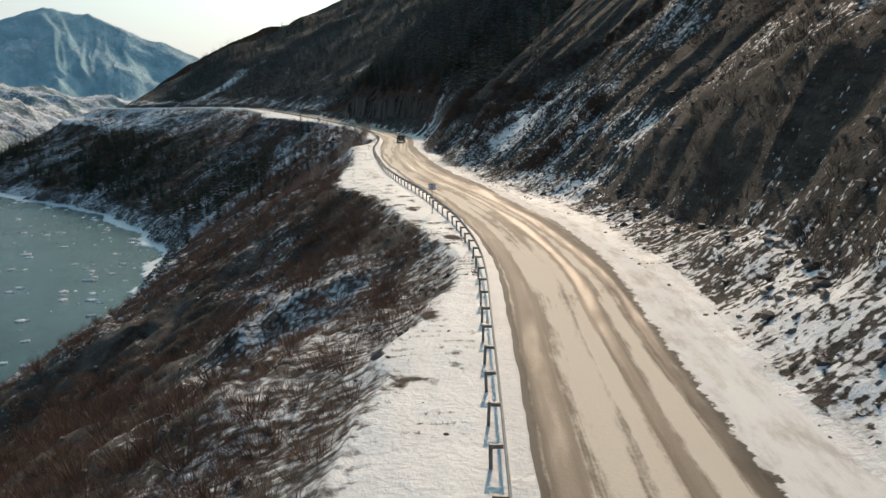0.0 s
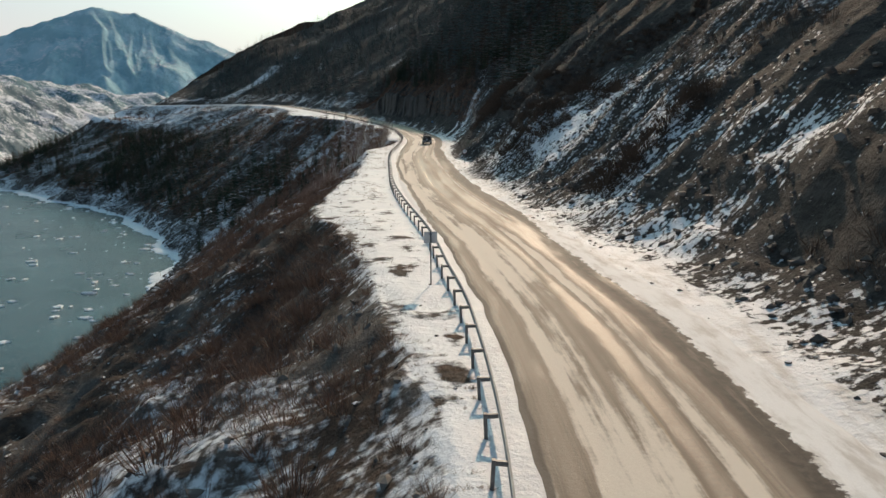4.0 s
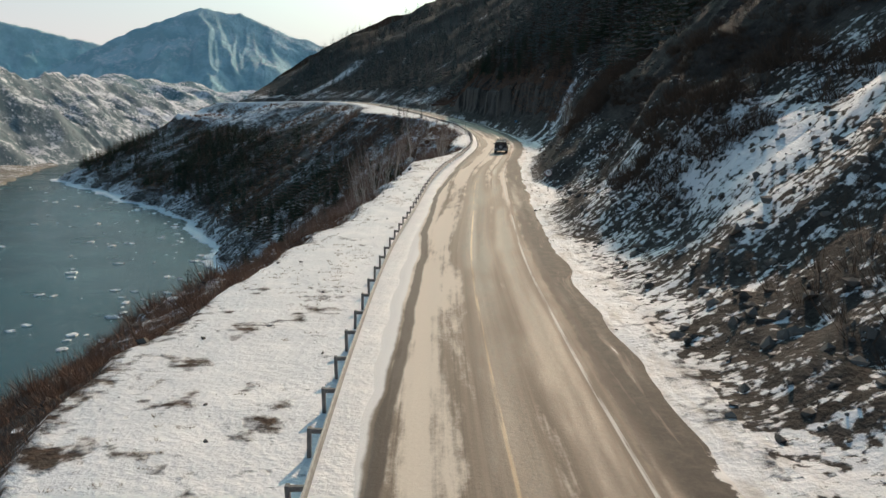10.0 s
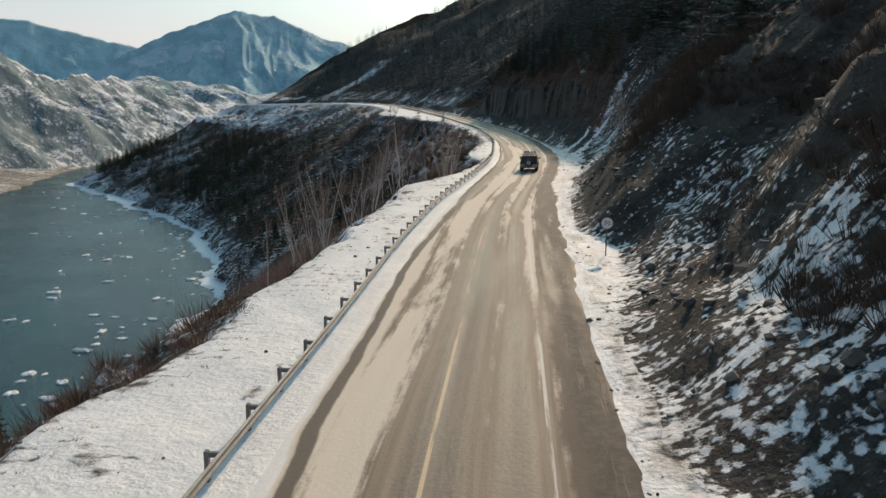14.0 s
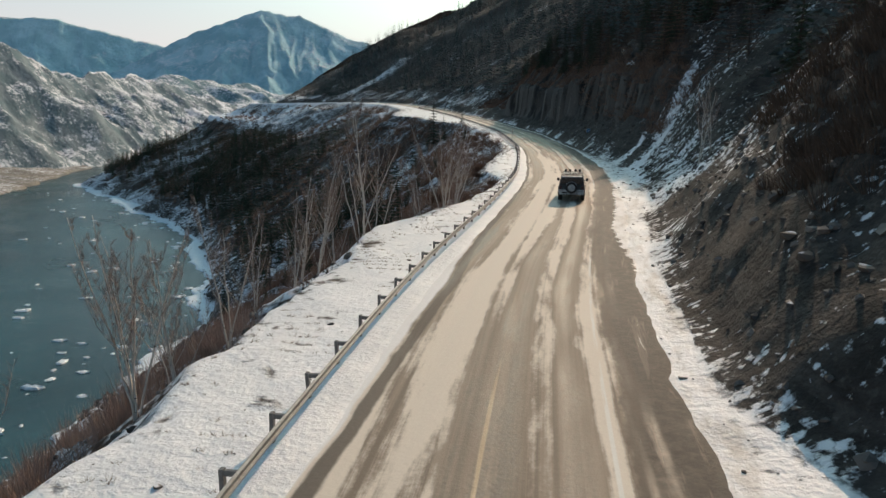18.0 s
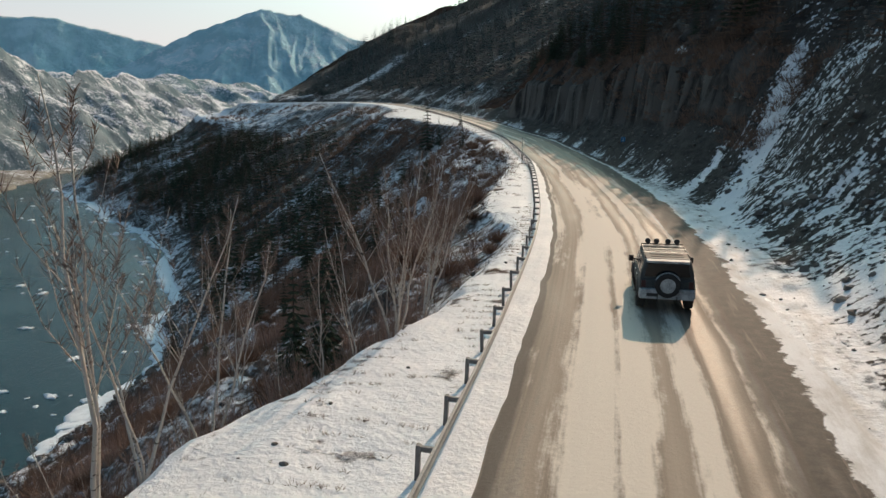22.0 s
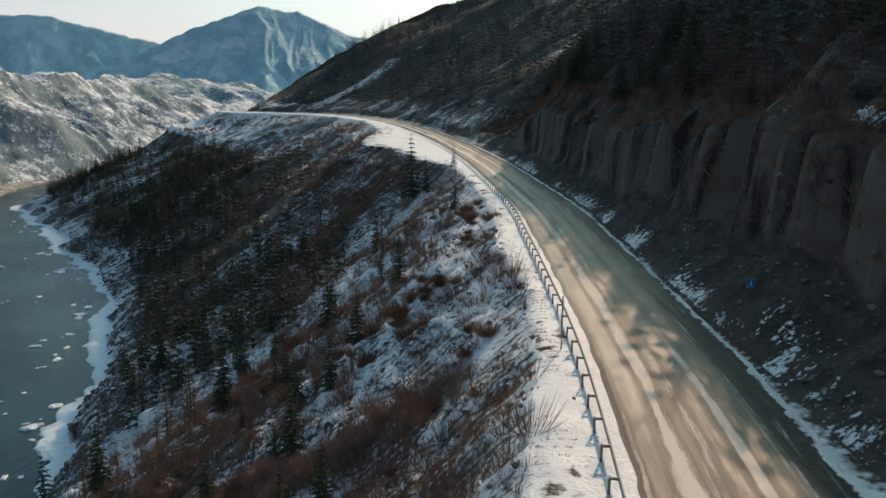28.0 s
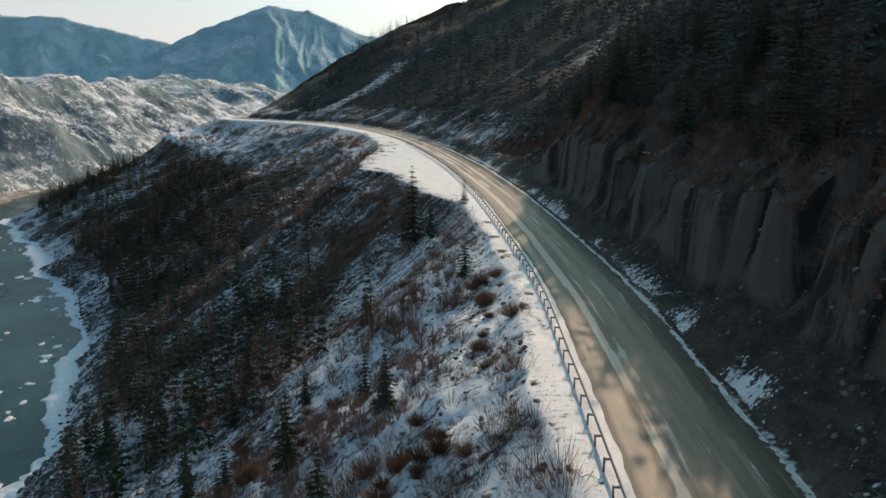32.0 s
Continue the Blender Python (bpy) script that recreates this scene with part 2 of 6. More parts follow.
def ground_material():
    """Frozen hillside: dark soil and rock, russet dead grass, wind-packed snow between."""
    m, nt, bsdf = material("frozen_hillside", 0.9)
    n = Nodes(nt)
    p, lat, along, bias, rocky = n.where(), n.attr("lat"), n.attr("along"), n.attr("snowiness"), n.attr("rocky")
    drawn = n.scaled(n.xyz(lat, along, 0), (0.3, 1.15, 1.0))  # drawn out down the slope
    runs = n.noise(n.scaled(n.xyz(lat, along, 0), (0.26, 1.5, 1.0), (0, 0, 12)), 1.0, 7, 0.66, 0.5)  # runnels
    broad = n.noise(p, 0.034, 3, 0.5, 0.6)
    coarse = n.noise(p, 0.085, 5, 0.55, 0.4)
    mid = n.noise(drawn, 0.55, 7, 0.66, 0.4)
    fine = n.noise(p, 2.4, 6, 0.7, 0.2)
    clods = n.cells(p, 1.9)
    soil = n.mix(n.step(n.noise(p, 0.22, 7, 0.65), 0.35, 0.65), (0.040, 0.034, 0.030), (0.125, 0.104, 0.086))
    soil = n.mix(n.step(n.noise(p, 3.0, 5, 0.7), 0.45, 0.75), soil, (0.165, 0.14, 0.118))
    grass = n.mix(n.step(n.noise(p, 1.3, 6, 0.7), 0.4, 0.7), (0.042, 0.028, 0.020), (0.105, 0.064, 0.041))
    base = n.mix(n.math("MULTIPLY", n.step(n.noise(p, 0.12, 5, 0.6), 0.42, 0.56), n.math("SUBTRACT", 1.0, rocky)), soil, grass)
    # broken rock of the cut bank, its dark tone partly standing in for shade
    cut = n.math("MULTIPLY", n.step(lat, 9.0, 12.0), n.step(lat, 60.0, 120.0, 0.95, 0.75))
    shaded_rock = n.mix(n.step(n.noise(n.scaled(p, (1.0, 1.0, 2.5)), 0.5, 7, 0.7, 0.4), 0.36, 0.66), (0.020, 0.0175, 0.015), (0.064, 0.055, 0.048))
    base = n.mix(cut, base, n.mix(n.step(fine, 0.52, 0.72), shaded_rock, (0.088, 0.076, 0.066)))
    # upright cracks and streaks on the bare rock
    rib = n.noise(n.scaled(p, (0.34, 0.34, 0.045)), 1.0, 7, 0.62, 0.7)
    wall = n.step(rocky, 0.7, 0.95)
    base = n.mix(n.math("MULTIPLY", wall, n.step(rib, 0.42, 0.58)), base, (0.108, 0.096, 0.083))
    base = n.mix(n.math("MULTIPLY", wall, n.step(rib, 0.40, 0.44, 1.0, 0.0)), base, (0.020, 0.018, 0.016))
    grain = n.math("ADD", n.math("MULTIPLY", mid, 0.26), n.math("ADD", n.math("MULTIPLY", fine, 0.30), n.math("MULTIPLY", coarse, 0.22)))
    grain = n.math("ADD", grain, n.math("MULTIPLY", runs, 0.22))
    grain = n.math("ADD", grain, n.math("MULTIPLY", n.math("SUBTRACT", clods, 0.42), -0.14))
    # among loose stones the snow lies in small hollows
    speck = n.noise(p, 3.3, 5, 0.62, 0.0)
    hollows = n.math("ADD", n.math("ADD", n.math("MULTIPLY", n.math("SUBTRACT", speck, 0.5), 0.75), n.math("MULTIPLY", n.math("SUBTRACT", runs, 0.5), 0.85)), n.math("ADD", n.math("MULTIPLY", n.math("SUBTRACT", coarse, 0.5), 0.95), n.math("MULTIPLY", n.math("SUBTRACT", n.noise(p, 0.9, 5, 0.6), 0.5), 0.5)))
    hollows = n.math("ADD", n.math("ADD", hollows, 0.51), n.math("MULTIPLY", n.math("SUBTRACT", n.cells(p, 2.6), 0.42), -0.30))
    among = n.step(rocky, 0.15, 0.4)
    grain = n.math("ADD", n.math("MULTIPLY", grain, n.math("SUBTRACT", 1.0, among)), n.math("MULTIPLY", hollows, among))
    level = n.math("MULTIPLY", n.math("SUBTRACT", n.steep(), 0.75), 0.22)
    cover = n.math("ADD", n.math("ADD", grain, bias), level)
    cover = n.math("ADD", cover, n.math("MULTIPLY", n.math("SUBTRACT", broad, 0.5), n.math("MULTIPLY", n.step(n.math("ABSOLUTE", n.math("SUBTRACT", lat, 5.0)), 7.0, 11.0), 0.35)))
    snow = n.step(cover, 0.455, 0.575)
    snow_tint = n.mix(n.step(n.noise(p, 0.5, 5), 0.4, 0.7), (0.77, 0.765, 0.77), (0.87, 0.85, 0.845))
    # slush and grit thrown off the road lie on the ditch snow
    thrown = n.step(n.noise(n.xyz(n.math("MULTIPLY", lat, 1.1), n.math("MULTIPLY", along, 0.3), 4.0), 1.0, 7, 0.68), 0.44, 0.66)
    beside = n.math("MULTIPLY", n.step(lat, 7.5, 8.5), n.step(lat, 10.5, 13.0, 0.62, 0.0))
    snow_tint = n.mix(n.math("MULTIPLY", thrown, beside), snow_tint, (0.40, 0.35, 0.30))
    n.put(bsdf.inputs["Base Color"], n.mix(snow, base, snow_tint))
    n.put(bsdf.inputs["Roughness"], n.math("SUBTRACT", 0.95, n.math("MULTIPLY", snow, 0.3)))
    bsdf.inputs["Specular IOR Level"].default_value = 0.25
    grit = n.math("ADD", n.math("MULTIPLY", n.noise(p, 1.6, 6, 0.65), 0.5), n.math("MULTIPLY", n.noise(p, 5.0, 4), 0.25))
    height = n.math("ADD", n.math("MULTIPLY", grit, n.math("SUBTRACT", 1.0, n.math("MULTIPLY", snow, 0.4))), n.math("MULTIPLY", snow, 0.35))
    n.put(bsdf.inputs["Normal"], n.bump(height, 0.85, 0.42))
    return m


def road_material():
    """Asphalt under packed snow and sandy slush, swept along by tyres."""
    m, nt, bsdf = material("sanded_road", 0.6)
    n = Nodes(nt)
    p, lat, along = n.where(), n.attr("lat"), n.attr("along")
    wave = n.math("MULTIPLY", n.math("SUBTRACT", n.noise(n.xyz(0, n.math("MULTIPLY", along, 0.02), 0), 1.0, 2), 0.5), 1.0)
    side = n.math("ADD", lat, wave)
    streak = n.noise(n.xyz(n.math("MULTIPLY", side, 0.95), n.math("MULTIPLY", along, 0.011), 0), 1.0, 4, 0.5, 0.15)
    streak2 = n.noise(n.xyz(n.math("MULTIPLY", side, 3.4), n.math("MULTIPLY", along, 0.022), 3.0), 1.0, 4, 0.55)
    patch = n.noise(n.xyz(n.math("MULTIPLY", lat, 0.45), n.math("MULTIPLY", along, 0.06), 7.0), 1.0, 6, 0.62, 0.4)
    fine = n.noise(p, 7.0, 5, 0.7)
    spots = n.noise(n.xyz(n.math("MULTIPLY", lat, 2.2), n.math("MULTIPLY", along, 0.5), 1.0), 1.0, 5, 0.65)
    # wheels have swept four lanes
    lanes = 0.0
    for place, width, depth in ((1.75, 0.55, 0.10), (3.1, 0.55, -0.09), (3.75, 0.22, 0.05), (4.3, 0.30, -0.05), (5.05, 0.40, 0.10), (5.85, 0.36, -0.07), (6.7, 0.42, 0.12), (7.35, 0.30, -0.02)):
        off = n.math("DIVIDE", n.math("SUBTRACT", side, place), width)
        lanes = n.math("ADD", lanes, n.math("MULTIPLY", n.math("EXPONENT", n.math("MULTIPLY", n.math("MULTIPLY", off, off), -1.0)), -depth))
    lanes = n.math("MULTIPLY", lanes, n.attr("tracks"))
    mixd = n.math("ADD", n.math("MULTIPLY", streak, 0.40), n.math("ADD", n.math("MULTIPLY", streak2, 0.14), n.math("MULTIPLY", patch, 0.46)))
    mixd = n.math("ADD", mixd, n.math("ADD", lanes, n.math("MULTIPLY", n.math("SUBTRACT", spots, 0.5), 0.14)))
    mixd = n.math("ADD", mixd, n.math("MULTIPLY", n.math("SUBTRACT", fine, 0.5), 0.06))
    mixd = n.math("ADD", mixd, n.attr("snowiness"))
    wet = n.mix(n.step(fine, 0.3, 0.7), (0.066, 0.048, 0.035), (0.112, 0.083, 0.062))
    sand = n.mix(n.step(streak2, 0.35, 0.65), (0.16, 0.122, 0.089), (0.275, 0.22, 0.168))
    base = n.mix(n.step(mixd, 0.36, 0.47), wet, sand)
    base = n.mix(n.step(mixd, 0.50, 0.575), base, (0.655, 0.572, 0.48))
    # worn lines
    worn = n.step(n.noise(n.xyz(n.math("MULTIPLY", lat, 3.0), n.math("MULTIPLY", along, 0.12), 5.0), 1.0, 5, 0.65), 0.42, 0.55)
    shown = n.math("SUBTRACT", 1.15, n.math("MULTIPLY", n.attr("tracks"), 0.75))
    for place, tint, seen in ((4.62, (0.56, 0.42, 0.25), n.step(shown, 0.1, 0.9)), (7.62, (0.72, 0.70, 0.66), 1.0)):
        off = n.math("ABSOLUTE", n.math("SUBTRACT", lat, place))
        base = n.mix(n.math("MULTIPLY", n.step(off, 0.035, 0.075, 1.0, 0.0), n.math("MULTIPLY", n.math("MULTIPLY", worn, 0.8), seen)), base, tint)
    # dark gravel shoulder beyond the edge line
    shy = n.attr("shy")
    edge = n.math("ADD", lat, n.math("MULTIPLY", n.math("SUBTRACT", n.noise(n.xyz(n.math("MULTIPLY", lat, 0.5), n.math("MULTIPLY", along, 0.18), 0), 1.0, 6, 0.68), 0.5), 1.2))
    gravel = n.mix(n.step(n.noise(p, 2.5, 7, 0.75), 0.4, 0.68), (0.020, 0.0155, 0.0125), (0.062, 0.049, 0.039))
    rows = n.noise(n.xyz(n.math("MULTIPLY", lat, 2.6), n.math("MULTIPLY", along, 0.16), 9.0), 1.0, 6, 0.66, 0.2)
    gravel = n.mix(n.step(rows, 0.55, 0.65), gravel, (0.125, 0.100, 0.079))
    gravel = n.mix(n.step(rows, 0.67, 0.71), gravel, (0.66, 0.64, 0.61))
    outer = n.math("ADD", edge, n.math("MULTIPLY", shy, 0.55))
    base = n.mix(n.step(outer, 7.75, 8.25), base, gravel)
    near = n.math("ADD", n.math("ADD", n.math("MULTIPLY", edge, 0.35), n.math("MULTIPLY", lat, 0.65)), n.attr("creep"))
    trail = n.math("ABSOLUTE", n.math("SUBTRACT", outer, 8.0))
    base = n.mix(n.math("MULTIPLY", n.step(trail, 0.12, 0.34, 1.0, 0.0), 0.8), base, (0.052, 0.038, 0.028))
    # dark furrow along the near rim
    rim = n.math("ABSOLUTE", n.math("SUBTRACT", near, 1.86))
    base = n.mix(n.math("MULTIPLY", n.step(rim, 0.15, 0.26, 1.0, 0.0), 0.9), base, (0.060, 0.045, 0.034))
    base = n.mix(n.step(near, 1.45, 1.6, 1.0, 0.0), base, (0.80, 0.775, 0.76))
    drift = n.math("ADD", n.math("MULTIPLY", n.noise(p, 1.1, 7, 0.7), 1.5), n.math("SUBTRACT", n.math("ADD", lat, shy), 10.0))
    thrown = n.step(n.noise(n.xyz(n.math("MULTIPLY", lat, 1.1), n.math("MULTIPLY", along, 0.3), 4.0), 1.0, 7, 0.68), 0.44, 0.66)
    base = n.mix(n.step(drift, 0.30, 0.42), base, n.mix(n.math("MULTIPLY", thrown, 0.62), (0.80, 0.775, 0.76), (0.40, 0.35, 0.30)))
    n.put(bsdf.inputs["Base Color"], base)
    n.put(bsdf.inputs["Roughness"], n.step(mixd, 0.36, 0.50, 0.58, 0.8))
    n.put(bsdf.inputs["Normal"], n.bump(n.math("ADD", n.math("MULTIPLY", mixd, 0.7), n.math("MULTIPLY", fine, 0.3)), 0.55, 0.08))
    return m


def water_material():
    m, nt, bsdf = material("cold_river", 0.18)
    n = Nodes(nt)
    p = n.where()
    tone = n.mix(n.step(n.noise(p, 0.02, 5), 0.35, 0.65), (0.010, 0.030, 0.032), (0.022, 0.064, 0.068))
    n.put(bsdf.inputs["Base Color"], tone)
    n.put(bsdf.inputs["Roughness"], n.step(n.noise(p, 0.03, 4), 0.3, 0.7, 0.12, 0.28))
    bsdf.inputs["IOR"].default_value = 1.33
    h = n.math("ADD", n.noise(n.scaled(p, (1.0, 0.35, 1), (0, 0, 25)), 0.5, 6, 0.6), n.math("MULTIPLY", n.noise(p, 2.2, 4), 0.4))
    n.put(bsdf.inputs["Normal"], n.bump(h, 0.45, 0.5))
    return m


def mountain_material(name, rock, wood, snow_low, snow_high, size):
    m, nt, bsdf = material(name, 0.95)
    n = Nodes(nt)
    p = n.where()
    f = n.math("ADD", n.math("MULTIPLY", n.noise(p, 1 / size, 8, 0.62), 0.32), n.math("ADD", n.math("MULTIPLY", n.noise(p, 7 / size, 7, 0.68), 0.33), n.math("MULTIPLY", n.noise(p, 26 / size, 6, 0.7), 0.35)))
    f = n.math("ADD", f, n.math("MULTIPLY", n.math("SUBTRACT", n.steep(), 0.72), 0.25))
    base = n.mix(n.step(n.noise(p, 3 / size, 6, 0.6), 0.4, 0.6), rock, wood)
    n.put(bsdf.inputs["Base Color"], n.mix(n.step(f, snow_low, snow_high), base, (0.77, 0.75, 0.77)))
    n.put(bsdf.inputs["Normal"], n.bump(n.noise(p, 16 / size, 7, 0.68), 0.9, size * 0.03))
    bsdf.inputs["Specular IOR Level"].default_value = 0.1
    return m


GROUND, ROAD, WATER = ground_material(), road_material(), water_material()
# haze of distance is mixed into MOUNTAIN's pale blue rock and wood tones
MOUNTAIN = mountain_material("haze_blue_mountain", (0.42, 0.60, 0.65), (0.30, 0.47, 0.52), 0.52, 0.68, 420)
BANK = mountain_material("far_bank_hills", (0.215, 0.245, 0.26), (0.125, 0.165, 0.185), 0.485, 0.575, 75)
STRAND = mountain_material("far_strand", (0.26, 0.225, 0.19), (0.17, 0.15, 0.13), 0.55, 0.68, 40)
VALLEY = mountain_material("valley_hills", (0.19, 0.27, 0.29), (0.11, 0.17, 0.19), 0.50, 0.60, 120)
ICE = plain("river_ice", (0.74, 0.77, 0.79), 0.5, 0, 0.12, 0.8, 0.05)
STEEL = plain("galvanised_steel", (0.27, 0.285, 0.285), 0.72, 0.2, 0.2, 3.0)
POST = plain("weathered_steel_post", (0.16, 0.155, 0.15), 0.6, 0.5, 0.25, 4.0)

# ---- the road's line, the shore and the crest ----
LINE = [
    (-0.94, -60, 0.01), (0.56, -20, 0.01), (1.46, 10, 0.01), (2.54, 35, 0.19), (3.07, 52, 0.37), (2.14, 66, 0.44), (0.72, 76, 0.42), (-1.05, 88, 0.29),
    (-4.52, 106, 0.13), (-7.40, 123, 0.05), (-9.70, 141, 0.10), (-11.81, 158, 0.27), (-13.45, 176, 0.44), (-14.27, 198, 0.77), (-15.63, 218, 1.03), (-18.29, 238, 1.23),
    (-21.83, 260, 1.41), (-26.21, 280, 1.59), (-30.81, 299, 1.93), (-35.92, 319, 2.23), (-44.48, 346, 2.61), (-56.65, 380, 3.59), (-74.95, 423, 5.20), (-100.00, 470, 7.50),
    (-125.00, 505, 9.50), (-160.00, 548, 10.50), (-205.00, 595, 10.60), (-255.00, 641, 10.40), (-290.00, 680, 10.40), (-308.00, 730, 10.40), (-312.00, 800, 10.40), (-300.00, 900, 10.40),
]
RIVER = -49.5
dense = spline(np.arange(len(LINE)), LINE, np.linspace(0, len(LINE) - 1, 6000))
arc = np.r_[0, np.cumsum(np.linalg.norm(np.diff(dense[:, :2], axis=0), axis=1))]
KNOT = np.interp(np.arange(len(LINE)), np.linspace(0, len(LINE) - 1, 6000), arc)  # arc length at each point of LINE


def line_at(s):
    """Place of the guard rail's foot, and the way to the right of it, at arc lengths s."""
    s = np.atleast_1d(np.asarray(s, float))
    p = np.stack([np.interp(s, arc, dense[:, k]) for k in range(3)], -1)
    d = np.stack([np.interp(s + 0.8, arc, dense[:, k]) - np.interp(s - 0.8, arc, dense[:, k]) for k in range(2)], -1)
    d /= np.linalg.norm(d, axis=1)[:, None]
    return p, np.stack([d[:, 1], -d[:, 0]], -1), d


def by_y(pairs, s):
    """A width given at values of y along the road."""
    y = np.interp(s, arc, dense[:, 1])
    ys, v = zip(*pairs)
    return np.interp(y, ys, v)


BROW = [(-60, 4), (20, 4.6), (37, 4.1), (47, 1.9), (58, 1.5), (66, 3.6), (80, 4.0), (95, 6.6), (105, 7.7), (117, 6.8), (125, 6.2), (138, 5.3), (150, 4.6), (178, 4.4), (184, 5.8), (188, 6.4), (194, 4.6), (200, 2.6),
        (211, 1.7), (219, 1.6), (226, 3.6), (234, 4.2), (246, 3.7), (258, 2.8), (276, 1.7), (294, 3.0), (340, 2.2), (372, 3.4), (382, 8), (412, 14), (418, 21), (430, 20), (443, 15.5), (470, 8), (505, 4), (600, 5), (642, 7), (700, 8)]
TOE = [(-60, 10.5), (37, 10.3), (47, 10.9), (60, 11.2), (74, 11.9), (84, 11.2), (95, 10.6), (117, 11.3), (131, 10.7), (143, 10.5), (148, 12.2), (157, 12.6), (162, 10.8), (190, 10.7), (210, 11.6), (229, 11.6), (250, 10.6), (270, 9.9), (350, 9.9), (640, 10.5)]
# rise of the cut slope 4, 9 and 14 m in from its toe
BANK_RISE = [(-60, 2.5, 9, 14), (50, 2.5, 11, 15), (58, 1.0, 12, 15.5), (75, 1.5, 7.5, 12.8), (91, 2.0, 6.8, 11.3), (108, 1.1, 4.6, 10.6), (122, 1.4, 6.2, 10), (130, 2.8, 8, 11), (143, 1.9, 9.7, 13), (160, 3.1, 9, 12.5),
             (176, 4.3, 9.2, 13), (192, 4, 10, 14.5), (207, 1.5, 6, 12), (221, 3, 11.3, 14.5), (234, 2.4, 9.5, 14.5), (246, 3.2, 12.5, 17), (372, 3, 9, 14), (400, 2.0, 4.6, 7.0), (640, 2.0, 4.4, 6.8)]
WALL_IN = [(255, 5.4), (285, 4.7), (305, 3.5), (350, 2.5), (640, 3.0)]  # how far behind the toe the rock wall stands
SHOULDER = [(-60, 7.1), (36, 7.2), (50, 7.8), (65, 8.3), (85, 8.3), (92, 8.9), (101, 10.2), (115, 10.4), (130, 10.2), (175, 10.2), (189, 8.9), (206, 9.3), (228, 9.8), (256, 9.4), (276, 9.35), (640, 9.2)]  # outer rim of the bared gravel
CLIFF = [(-60, 0.15), (40, 0.25), (90, 0.05), (200, 0.0), (236, 0.1), (262, 1.0), (376, 1.0), (392, 0.12), (420, 0.0), (640, 0.0)]
SHORE = [
    (0, -95, -60), (3, -94, 40), (8, -93, 90), (10, -89, 133), (12, -85, 172), (13, -87, 198), (15, -94, 228), (16, -97, 250), (17, -101, 268), (19, -108, 292), (20, -118, 318), (21, -132, 345),
    (22, -165, 394), (23, -215, 448), (24, -258, 487), (25, -308, 530), (26, -360, 573), (27, -402, 612), (28, -432, 668), (29, -455, 730), (30, -480, 800), (31, -510, 900),
]
CREST = [
    (0, 180, -60, 160), (3, 178, 40, 160), (8, 170, 110, 155), (10, 165, 160, 150), (15, 150, 265, 150), (17, 130, 325, 165), (20, 110, 445, 180), (22, 85, 590, 178), (23, 50, 690, 165), (24, 0, 745, 150),
    (25, -70, 780, 126), (26, -150, 775, 92), (27, -232, 735, 45), (28, -268, 735, 30), (29, -240, 780, 58), (30, -180, 830, 90), (31, -120, 900, 115),
]
SHORE, CREST = np.array(SHORE, float), np.array(CREST, float)


def stations():
    near = np.arange(0, np.interp(345, dense[:4200, 1], arc[:4200]), 0.78)
    far = np.arange(near[-1] + 1.2, KNOT[-1], 3.0)
    return np.r_[near, far]


S = stations()
P, RIGHT, WAY = line_at(S)
brow, toe, cliff, wall_in = (by_y(k, S) for k in (BROW, TOE, CLIFF, WALL_IN))
rise4, rise9, rise14 = (by_y([(row[0], row[k]) for row in BANK_RISE], S) for k in (1, 2, 3))
wob = fbm(S * 0.11, S * 0 + 3.3, 4, 3)
brow = brow * (1 + 0.16 * wob) + 0.5 * fbm(S * 0.5, S * 0 + 8, 3, 5)
toe = toe + 0.5 * fbm(S * 0.25, S * 0 + 1.7, 3, 6)
index = np.interp(S, KNOT, np.arange(len(LINE)))
shore = spline(SHORE[:, 0], SHORE[:, 1:], index)
shore = shore + (fbm(S * 0.05, S * 0, 4, 11) * 6)[:, None] * (-RIGHT)
crest = spline(CREST[:, 0], CREST[:, 1:], index)

sheet, lat, snowy, rocky = [], [], [], []


def column(xy, z, d, snow, rock):
    sheet.append(np.concatenate([xy, np.broadcast_to(z, (len(S),))[:, None]], 1))
    lat.append(np.broadcast_to(d, (len(S),)))
    snowy.append(np.broadcast_to(snow, (len(S),)))
    rocky.append(np.broadcast_to(rock, (len(S),)))


